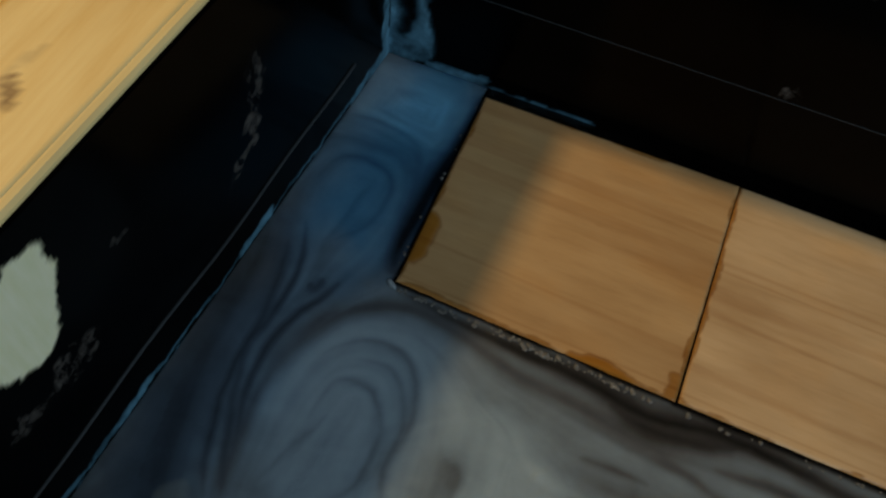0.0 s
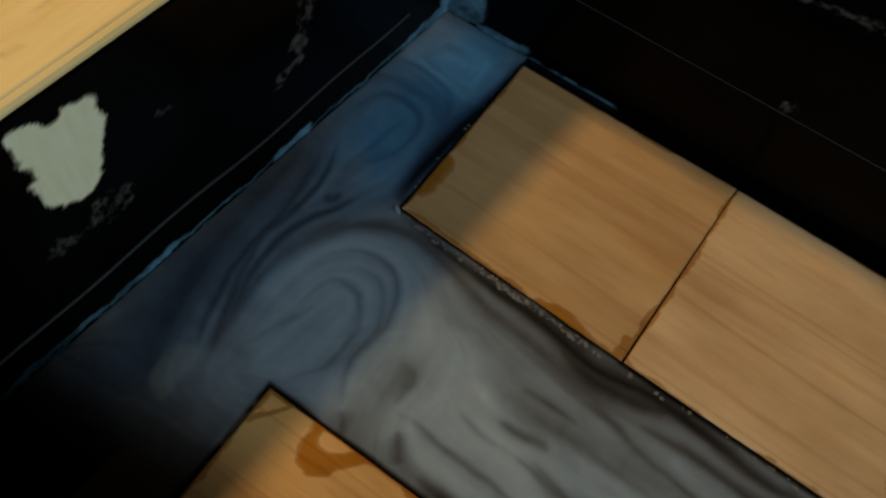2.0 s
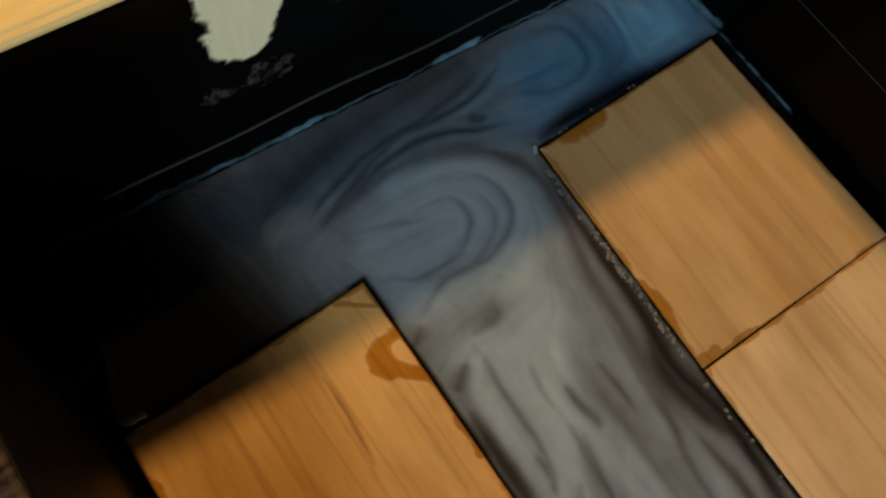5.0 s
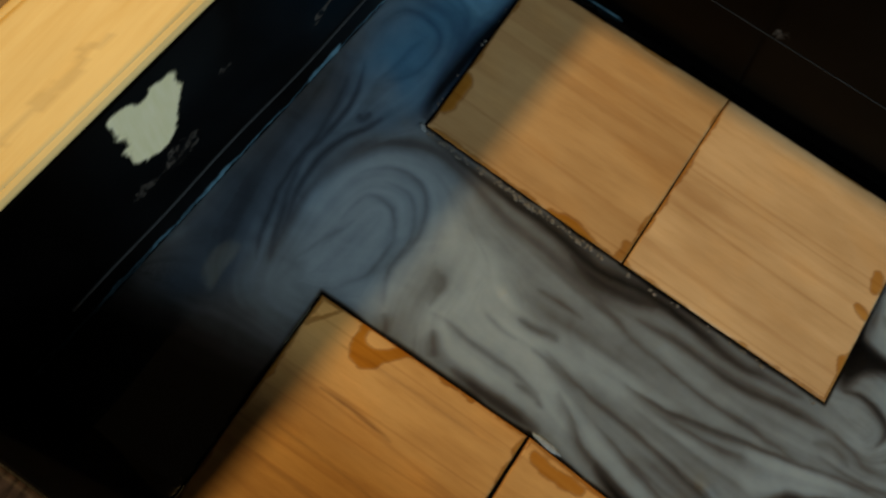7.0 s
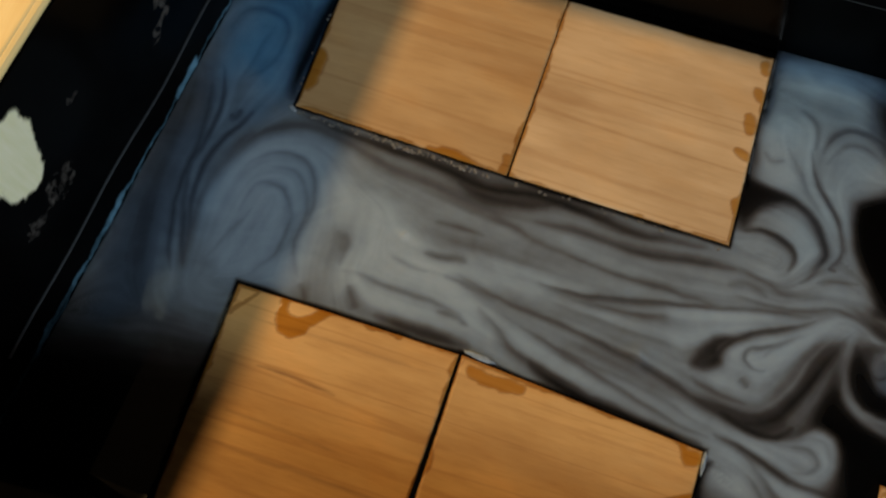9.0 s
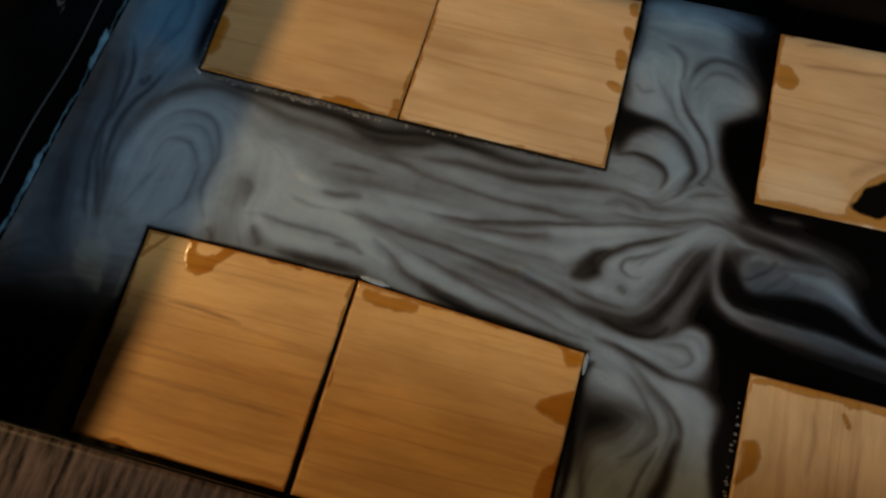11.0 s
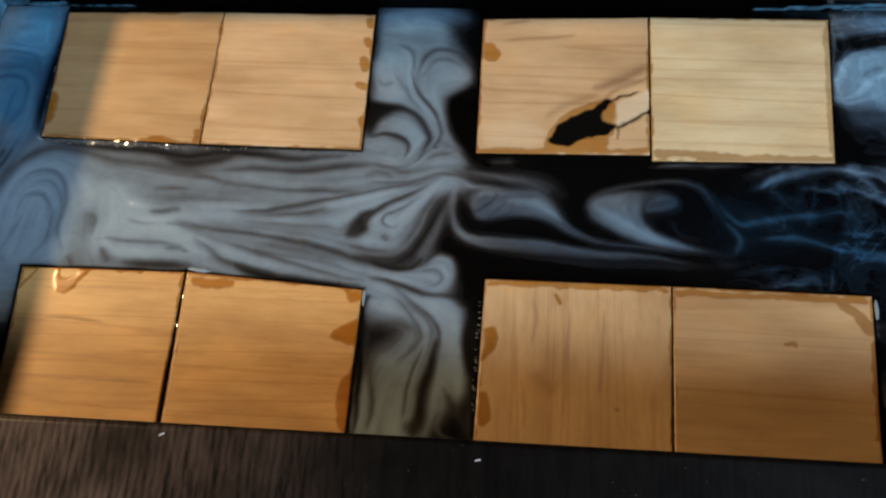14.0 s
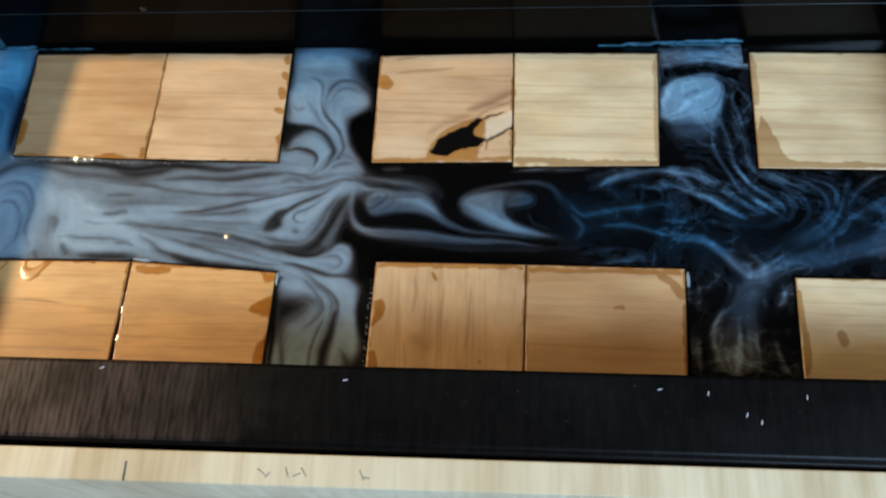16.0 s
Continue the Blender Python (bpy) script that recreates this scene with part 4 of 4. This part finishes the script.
stroke(haze, 0.5, 33.5, 1, (177.0, 76.7), (207.5, 81.8), (238.5, 78.7))
stroke(haze, 0.3, 28.3, 0.6, (207.1, 46.2), (209.8, 16.1))
stroke(haze, 0.35, 22.3, 1, (248.8, -35.4), (295.7, -46.7), (341.2, -51.1))
stroke(haze, 1, 37.7, 1, (365.8, -30.2), (416.3, -41.1), (472.6, -38.5))
stroke(haze, 0.55, 44.7, 1, (464.4, 86.1), (467.9, 40.4), (470.5, -10.8))
stroke(haze, 0.85, 40.9, 1, (474.4, -42.8), (526.8, -41.8), (566.3, -33.2))
stroke(haze, 0.45, 24.7, 1, (474.7, -73.5), (476.7, -102.7))
# blue line along the short board's foot: milky film with cool glints painted in
stroke(west.milk, 0.4, 0.8, 0.8, (62, 1.2), (0, 0.8), (-60, 1.0), (-110, 0.6), (-155, 0.8))
stroke(west.milk, 0.7, 1.8, 0.8, (5, 1.5), (-12, 1.2))
stroke(west.milk, 0.7, 1.6, 0.8, (-58, 1.5), (-82, 1.2))
vein(0.95, 1.0, 2.0, 2.6, (-43, -8), (-42.4, 4), (-42, 18), (-41.6, 34), (-41.4, 46), on=north.milk)
cloud(0.5, 1.6, (-42, -2), (-33, -1), (-27, 3), (-25, 10), (-26, 17), (-28.5, 22), (-29, 30), (-31, 30), (-31.5, 22), (-33, 14), (-36, 9), (-40, 10), on=north.milk)
vein(0.75, 0.9, 0.8, 1.4, (-30, 30), (-27.4, 21), (-25, 12), (-26.4, 4), (-32, 0), on=north.milk)
stroke(north.milk, 0.6, 1.6, 0.9, (-36, 1), (-20, 0.5), (-5, 1))
stroke(west.milk, 0.75, 2.4, 1.0, (84, 0), (83, 12), (84, 28))
stroke(west.milk, 0.6, 2.2, 0.9, (80, 1), (68, 1.5), (58, 0.5))
stroke(plank.knot, 0.85, 2.0, 1.0, (-63.5, -46), (-64.5, -43))
stroke(plank.knot, 0.25, 1.0, 1.0, (-66, -30), (-65, -44), (-64, -60))
stroke(plank.knot, 0.30, 2.6, 1.0, (-57, 6), (-56.5, 12))
stroke(plank.knot, 0.22, 1.2, 1.0, (-60, -120), (-58, -95), (-59, -70))


# ---- the resin ----
def dome(bm, x, y, z, rx, ry, rz, turn=0.0, rough=0.0, fine=1):
    """A flattened drop, slightly uneven."""
    made = bmesh.ops.create_icosphere(bm, subdivisions=fine, radius=1.0)
    for v in made["verts"]:
        v.co *= 1 + rough * noise.noise(v.co * 1.7 + Vector((x * 900, y * 900, 0)))
    bmesh.ops.transform(bm, matrix=pose(x, y, z, 0, 0, turn) @ Matrix.Diagonal((rx, ry, rz, 1)), verts=made["verts"])


def beads(resin_thing):
    """Bubbles caught along the blocks' edges, and a few lumps of milky foam."""
    rng = random.Random(8)
    skins = []
    for k in range(4):
        bm = bmesh.new()
        dome(bm, 0.003 * k, 0, 0, 1, 1, 1, 0, 0.3, 2)
        bmesh.ops.translate(bm, vec=(-0.003 * k, 0, 0), verts=bm.verts)
        for f in bm.faces:
            f.smooth = True
        me = bpy.data.meshes.new("bubble")
        bm.to_mesh(me)
        bm.free()
        me.materials.append(BEAD)
        skins.append(me)
    for count, x0, y0, x1, y1 in ((130, 0.002, -0.0018, 0.086, -0.0036), (24, 0.094, -0.0030, 0.180, -0.0036), (12, -0.0018, 0.001, -0.0032, 0.080), (30, 0.2483, -0.085, 0.2467, -0.140)):
        for k in range(count):
            s, r = rng.random(), rng.uniform(0.0003, 0.0010) * rng.uniform(0.5, 1.0)
            ob = new("bubble", skins[k % 4])
            ob.parent = resin_thing
            ob.matrix_basis = pose(x0 + (x1 - x0) * s + rng.uniform(-0.0006, 0.0006), y0 + (y1 - y0) * s + rng.uniform(-0.0014, 0.0004), -0.00075 + rng.uniform(-0.0003, 0.0001), 0, 0, rng.uniform(0, 360)) @ Matrix.Diagonal((r * rng.uniform(0.9, 1.6), r, 0.5 * r, 1))
    for x, y, rx, ry, turn in ((0.1020, -0.0742, 0.0062, 0.0013, -6), (0.1890, -0.0850, 0.0010, 0.0042, 0), (0.4425, -0.0800, 0.0011, 0.0045, 0), (-0.0010, -0.0012, 0.0022, 0.0009, -30), (0.0955, 0.0, 0.0012, 0.0009, 0)):
        bm = bmesh.new()
        dome(bm, x, y, -0.0010, rx, ry, 0.0009, turn, 0.35, 3)
        for f in bm.faces:
            f.smooth = True
        part("foam_lump", bm, FOAM, resin_thing, "small lump of whitish foam")


def build_resin():
    x, y = pool.a, pool.b
    shape = (pool.nu, pool.nv)
    # fine threads drawn out along the flow of the strokes
    angle = 0.5 * np.arctan2(POUR.s + 0.02 * fractal(x / 40, y / 40, 60), POUR.c + 0.05)
    dx, dy = np.cos(angle).reshape(shape), np.sin(angle).reshape(shape)
    seedling = fractal(x / 3.4, y / 3.4, 61, 3).reshape(shape)
    threads, drawn = seedling.copy(), POUR.v.reshape(shape)
    smear = drawn.copy()
    iu, iv = np.meshgrid(np.arange(shape[0], dtype=float), np.arange(shape[1], dtype=float), indexing="ij")
    for side in (1, -1):
        pu, pv, lu, lv = iu.copy(), iv.copy(), side * dx, side * dy
        for step in range(34):
            pu, pv = np.clip(pu + lu, 0, shape[0] - 1), np.clip(pv + lv, 0, shape[1] - 1)
            a, b = pu.round().astype(int), pv.round().astype(int)
            threads += seedling[a, b]
            if step < 15:
                smear += drawn[a, b]
            tu, tv = dx[a, b], dy[a, b]
            flip = np.where(tu * lu + tv * lv < 0, -1, 1)
            lu, lv = tu * flip, tv * flip
    threads = (threads / threads.std()).ravel()
    smear /= 31
    for _ in range(2):
        smear[1:-1, 1:-1] = 0.5 * smear[1:-1, 1:-1] + 0.125 * (smear[2:, 1:-1] + smear[:-2, 1:-1] + smear[1:-1, 2:] + smear[1:-1, :-2])
    milk = (0.50 * smear + 0.50 * drawn).ravel()
    # torn wisps towards the far end, finer than the drawn swirls
    wx = x + 14 * fractal(x / 40, y / 40, 70)
    wy = y + 14 * fractal(x / 40, y / 40, 71)
    torn = (1 - np.abs(fractal(wx / 26, wy / 17, 72, 5))) ** 5
    fine = (1 - np.abs(fractal(wx / 14, wy / 9, 73, 5))) ** 6
    end = np.clip((x - 362) / 40, 0, 1)
    patchy = np.clip(0.45 + 1.2 * fractal(wx / 36, wy / 26, 74, 4), 0, 1)
    strands = np.clip(threads + 0.5 * fractal(wx / 5, wy / 5, 78, 3), 0, 2.6)
    pigment = milk * (1 - 0.15 * end) * (1 + 0.06 * threads) + end * patchy * (0.10 * torn + 0.14 * fine + 0.12 * strands)
    pigment = np.clip(pigment * (1 + 0.06 * fractal(wx / 30, wy / 9, 75, 3)), 0, 1)
    # the pigment fades out against the wood and behind the far blocks
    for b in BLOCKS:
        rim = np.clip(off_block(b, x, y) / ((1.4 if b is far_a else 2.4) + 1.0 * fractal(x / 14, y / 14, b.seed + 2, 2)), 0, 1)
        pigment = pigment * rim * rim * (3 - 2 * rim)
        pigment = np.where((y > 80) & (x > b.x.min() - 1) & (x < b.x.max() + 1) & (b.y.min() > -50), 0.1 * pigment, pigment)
    # the liquid climbs a little at every block
    z = np.full(x.shape, -1.25)
    for b in BLOCKS:
        off = off_block(b, x, y)
        lift = 0.8 + (0.6 if b in (far_a, near_c) else 0.2) * lattice(x / 2.8, y / 2.8, b.seed)
        z = np.maximum(z, -1.25 + lift * np.exp(-np.maximum(off, 0) / 1.9))
        z = np.where(off < -1.0, -3.0, np.where(off < 0.25, np.minimum(z, -0.52), np.minimum(z, -0.2)))
    z = z + 0.05 * fractal(x / 30, y / 30, 77, 2)
    for bx, by, size in ((157, -55.5, 4.0), (60, -38, 1.6), (176, -78, 1.5), (150, -12, 1.2), (118, -20, 1.2)):
        z = z + 0.42 * size * np.exp(-((x - bx) ** 2 + (y - by) ** 2) / size**2)
    verts = np.stack([x, y, z], 1) * MM
    rim = rim_of(pool.nu, pool.nv)
    n = len(verts)
    foot = verts[rim].copy()
    foot[:, 2] = -0.038
    faces = grid_faces(pool.nu, pool.nv).tolist()
    faces += [[rim[k], n + k, n + (k + 1) % len(rim), rim[(k + 1) % len(rim)]] for k in range(len(rim))]
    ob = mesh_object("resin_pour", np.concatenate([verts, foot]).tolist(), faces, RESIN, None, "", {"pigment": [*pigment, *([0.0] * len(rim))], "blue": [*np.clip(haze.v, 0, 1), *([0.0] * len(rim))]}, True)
    beads(ob)
    return tagged(ob, "glossy black resin marbled with milky blue-grey swirls around the wooden blocks", "resin")


build_resin()


# ---- the wooden blocks ----
def wooden_block(top, material, label):
    z = -0.35 * np.clip(1 - top.edge / 0.9, 0, 1) ** 2 + 0.08 * fractal(top.x / 25, top.y / 25, top.seed + 9, 2) - 0.7 * np.clip(top.void.v, 0, 1) + 0.9 * np.clip(top.stain.v - 0.78, 0, 0.2) * (top.void.v.max() < 0.9)
    verts = np.stack([top.x, top.y, z], 1) * MM
    rim = rim_of(top.nu, top.nv)
    n = len(verts)
    foot = verts[rim].copy()
    foot[:, 2] = -0.038
    faces = grid_faces(top.nu, top.nv).tolist()
    faces += [[rim[k], n + k, n + (k + 1) % len(rim), rim[(k + 1) % len(rim)]] for k in range(len(rim))]
    faces.append([n + k for k in range(len(rim) - 1, -1, -1)])
    extra = [0.35] * len(rim)
    ob = mesh_object("wooden_block", np.concatenate([verts, foot]).tolist(), faces, material, None, label,
                     {"stain": [*np.clip(top.stain.v, 0, 1), *extra], "void": [*np.clip(top.void.v, 0, 1), *([0.0] * len(rim))],
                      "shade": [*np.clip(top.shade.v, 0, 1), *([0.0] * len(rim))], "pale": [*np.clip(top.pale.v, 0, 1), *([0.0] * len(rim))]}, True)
    return tagged(ob, label, "wood block", "maple blocks set in the resin")


wooden_block(far_a, MAPLE_WARM, "light brown maple block with amber resin stains at two edges")
wooden_block(far_b, MAPLE_PINK, "pinkish maple block with small amber drips along one edge")
wooden_block(far_c, MAPLE_PINK, "maple block with a black knot hole, cracks and amber soaking")
wooden_block(far_d, MAPLE_PALE, "pale straight-grained maple block with an amber lower edge")
wooden_block(far_e, MAPLE_PALE, "pale yellow maple block with an amber stained corner")
wooden_block(near_a, MAPLE_HONEY, "honey maple block with a forked amber resin mark")
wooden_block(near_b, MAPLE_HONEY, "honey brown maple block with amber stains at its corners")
wooden_block(near_c, MAPLE_CROSS, "maple block with upright grain and a small brown fleck")
wooden_block(near_d, MAPLE_WARM, "tan maple block with darker grain beside the black board")
wooden_block(near_e, MAPLE_PALE, "pale maple block with one brown spot in resin")


# ---- the mould ----
def coat_sheet(name, sheet, place, parent, label):
    """The black coat on a board's inner face, 0.8 mm thick at its rim."""
    verts = [place(a, b, 0.0) for a, b in zip(sheet.a * MM, sheet.b * MM)]
    rim = rim_of(sheet.nu, sheet.nv)
    n = len(verts)
    verts += [place(sheet.a[k] * MM, sheet.b[k] * MM, -0.0008) for k in rim]
    faces = grid_faces(sheet.nu, sheet.nv).tolist()
    faces += [[rim[k], n + k, n + (k + 1) % len(rim), rim[(k + 1) % len(rim)]] for k in range(len(rim))]
    pad = [0.0] * len(rim)
    fields = {key: [*np.clip(f.v, 0, 1), *pad] for key, f in (("bare", sheet.bare), ("scuff", sheet.scuff), ("milk", sheet.milk))}
    ob = mesh_object(name, verts, faces, COAT, parent, label, fields, True)
    return ob


def west_face(y, z, out=0.0):
    return (-0.0455 + 0.045 * y + out, y, z)


def north_face(x, z, out=0.0):
    return (x, 0.0868 + 0.018 * x - out, z)


def wedge_board(name, parent, material, corners, z0, z1, bevel=0.0015, fields=None):
    """An upright board over four plan corners."""
    bm = bmesh.new()
    low = [bm.verts.new((x, y, z0)) for x, y in corners]
    high = [bm.verts.new((x, y, z1)) for x, y in corners]
    bm.faces.new(low[::-1])
    bm.faces.new(high)
    for k in range(4):
        bm.faces.new((low[k], low[(k + 1) % 4], high[(k + 1) % 4], high[k]))
    bmesh.ops.recalc_face_normals(bm, faces=bm.faces)
    if bevel:
        bmesh.ops.bevel(bm, geom=bm.edges[:], offset=bevel, segments=3, affect="EDGES", profile=0.5)
    return part(name, bm, material, parent)


def mould():
    side = empty("form_board", "short pine board with chipped glossy black inner face", "board", "mould boards")
    a, b = west_face(-0.170, 0, -0.0008), west_face(0.130, 0, -0.0008)
    wedge_board("board", side, PINE, [(a[0], a[1]), (b[0], b[1]), (b[0] - 0.038, b[1]), (a[0] - 0.038, a[1])], -0.0385, 0.0962, 0.0022)
    lean = lambda a, b: (a * MM + 0.045 * b * MM, b * MM, 0.09624)
    verts = [lean(a, b) for a, b in zip(plank.a, plank.b)]
    rim = rim_of(plank.nu, plank.nv)
    n = len(verts)
    verts += [(verts[k][0], verts[k][1], 0.0955) for k in rim]
    faces = grid_faces(plank.nu, plank.nv).tolist() + [[rim[k], n + k, n + (k + 1) % len(rim), rim[(k + 1) % len(rim)]] for k in range(len(rim))]
    mesh_object("planed_top", verts, faces, PINE, side, "yellow pine top with small brown knots", {"stain": [*np.clip(plank.knot.v, 0, 1), *([0.0] * len(rim))]}, True)
    coat_sheet("black_coat", west, west_face, side, "glossy black coat with a bare patch and scuffs")

    side = empty("form_board", "long board with glossy black face and a thin seam", "board", "mould boards")
    wedge_board("board", side, COAT, [north_face(-0.05, 0, -0.0008)[:2], north_face(0.66, 0, -0.0008)[:2], north_face(0.66, 0, -0.0388)[:2], north_face(-0.05, 0, -0.0388)[:2]], -0.0385, 0.0912)
    coat_sheet("black_coat", north, north_face, side, "glossy black coat with milky smears")

    side = empty("form_board", "long board wrapped in ribbed black tape", "board", "mould boards")
    wedge_board("board", side, TAPE, [(-0.0536, -0.2035), (0.66, -0.2065), (0.66, -0.1655), (-0.0536, -0.1640)], -0.0385, 0.0900, 0.0012)
    verts = [(a * MM, b * MM, 0.0904) for a, b in zip(south.a, south.b)]
    rim = rim_of(south.nu, south.nv)
    n = len(verts)
    verts += [(verts[k][0], verts[k][1], 0.0899) for k in rim]
    faces = grid_faces(south.nu, south.nv).tolist() + [[rim[k], n + k, n + (k + 1) % len(rim), rim[(k + 1) % len(rim)]] for k in range(len(rim))]
    # glints on the tape, modelled as small pale flecks
    for k, (nx, ny, turn) in enumerate(((0.4405, -0.1835, 1.2), (0.4468, -0.1868, 1.4), (0.4235, -0.1738, 1.3), (0.4690, -0.1745, 1.5), (0.4010, -0.1725, 0.3), (0.2520, -0.1720, 0.2), (0.1325, -0.1690, 0.5))):
        bm = box(-0.0011, 0.0011, -0.0003, 0.0003, 0, 0.0003, 0.0001)
        bmesh.ops.transform(bm, matrix=pose(nx, ny, 0.0903, 0, 0, math.degrees(turn)), verts=bm.verts)
        part("glint_fleck", bm, GLINT_FLECK, side, "pale fleck put on the tape as a glint")
    mesh_object("tape_strip", verts, faces, TAPE, side, "ribbed black tape worn brown at one end, warm sheen painted in", {"wear_sheen": [*np.clip(south.wear_sheen.v, 0, 1), *([0.0] * len(rim))]}, True)

    side = empty("form_board", "short black board closing the tray's end", "board", "mould boards")
    wedge_board("board", side, COAT, [(0.641, -0.164), (0.661, -0.164), (0.661, 0.097), (0.641, 0.097)], -0.0385, 0.0905)


mould()


def ridge(name, label, points, radius, material, parent_thing=None):
    """A thin round bead along a line."""
    data = bpy.data.curves.new(name, "CURVE")
    data.dimensions, data.bevel_depth, data.bevel_resolution = "3D", radius, 2
    s = data.splines.new("POLY")
    s.points.add(len(points) - 1)
    for p, q in zip(s.points, points):
        p.co = (*q, 1)
    data.materials.append(material)
    ob = new(name, data)
    me = bpy.data.meshes.new_from_object(ob)
    bpy.data.objects.remove(ob)
    ob = new(name, me)
    return tagged(ob, label)


def seams():
    line = [west_face(y, 0.0168 + 0.0008 * math.sin(y * 90) - 0.0008 * math.cos(y * 37), 0.0002) for y in np.linspace(-0.13, 0.06, 24)]
    tagged(ridge("tape_seam", "thin black seam running along the coated board", line, 0.0005, SEAM), category="seam")
    line = [north_face(x, 0.0375 + 0.0045 * x / 0.6, 0.0001) for x in np.linspace(-0.04, 0.64, 30)]
    tagged(ridge("tape_seam", "fine grey seam line on the long black board", line, 0.00016, SEAM), category="seam")


seams()


# ---- what the mould stands on and beside ----
def surroundings():
    tray = empty("base_panel", "flat board under the resin mould", "board")
    part("base_board", box(-0.095, 0.70, -0.225, 0.13, -0.058, -0.0386, 0.001), PLY, tray)
    strip = empty("plywood_strip", "pale plywood strip with pencil marks along the taped board", "plywood")
    part("strip_board", box(-0.10, 0.72, -0.2222, -0.2072, -0.058, 0.0895, 0.001), PLY, strip)
    part("pencil_mark", box(0.1522, 0.1531, -0.2218, -0.2130, 0.0894, 0.0897), PENCIL, strip, "grey pencil stroke")
    for x, y, size, turn in ((0.2165, -0.2158, 0.0022, 55), (0.2195, -0.2172, 0.0016, -40), (0.2285, -0.2160, 0.0026, 20), (0.2330, -0.2168, 0.0020, -65), (0.2362, -0.2155, 0.0024, 35), (0.2630, -0.2160, 0.0026, 25), (0.2655, -0.2172, 0.0014, 80)):
        bm = box(-0.0004, 0.0004, -size, size, 0, 0.0002, 0.00008)
        bmesh.ops.transform(bm, matrix=pose(x, y, 0.08945, 0, 0, turn), verts=bm.verts)
        part("pencil_mark", bm, SMUDGE, strip, "faint rubbed pencil stroke")
    bench = empty("workbench", "workbench top covered by a white sheet", "workbench")
    part("bench_top", box(-0.9, 1.4, -0.8, 0.7, -0.10, -0.0605, 0.002), BENCH, bench)
    for x in (-0.82, 1.32):
        for y in (-0.72, 0.62):
            part("leg", box(x - 0.04, x + 0.04, y - 0.04, y + 0.04, -0.95, -0.1, 0.003), BENCH, bench)
    sheet = empty("white_sheet", "white plastic sheet lying on the workbench", "sheet")
    part("sheet_face", box(-0.5, 1.1, -0.6, -0.224, -0.0604, -0.0585), SHEET, sheet)


surroundings()


def room():
    """Plain walls that close the workshop."""
    for name, b in (("floor", (-2, 2.4, -2, 2, -1.0, -0.95)), ("ceiling", (-2, 2.4, -2, 2, 1.6, 1.65)), ("wall_west", (-2.1, -2, -2, 2, -0.95, 1.6)),
                    ("wall_east", (2.4, 2.5, -2, 2, -0.95, 1.6)), ("wall_north", (-2, 2.4, 2, 2.1, -0.95, 1.6)), ("wall_south", (-2, 2.4, -2.1, -2, -0.95, 1.6))):
        me = bpy.data.meshes.new(name)
        bm = box(*b)
        bm.to_mesh(me)
        bm.free()
        me.materials.append(ROOM)
        tagged(new(name, me), "plain grey workshop " + name.split("_")[0], name.split("_")[0], kind="structure")


room()
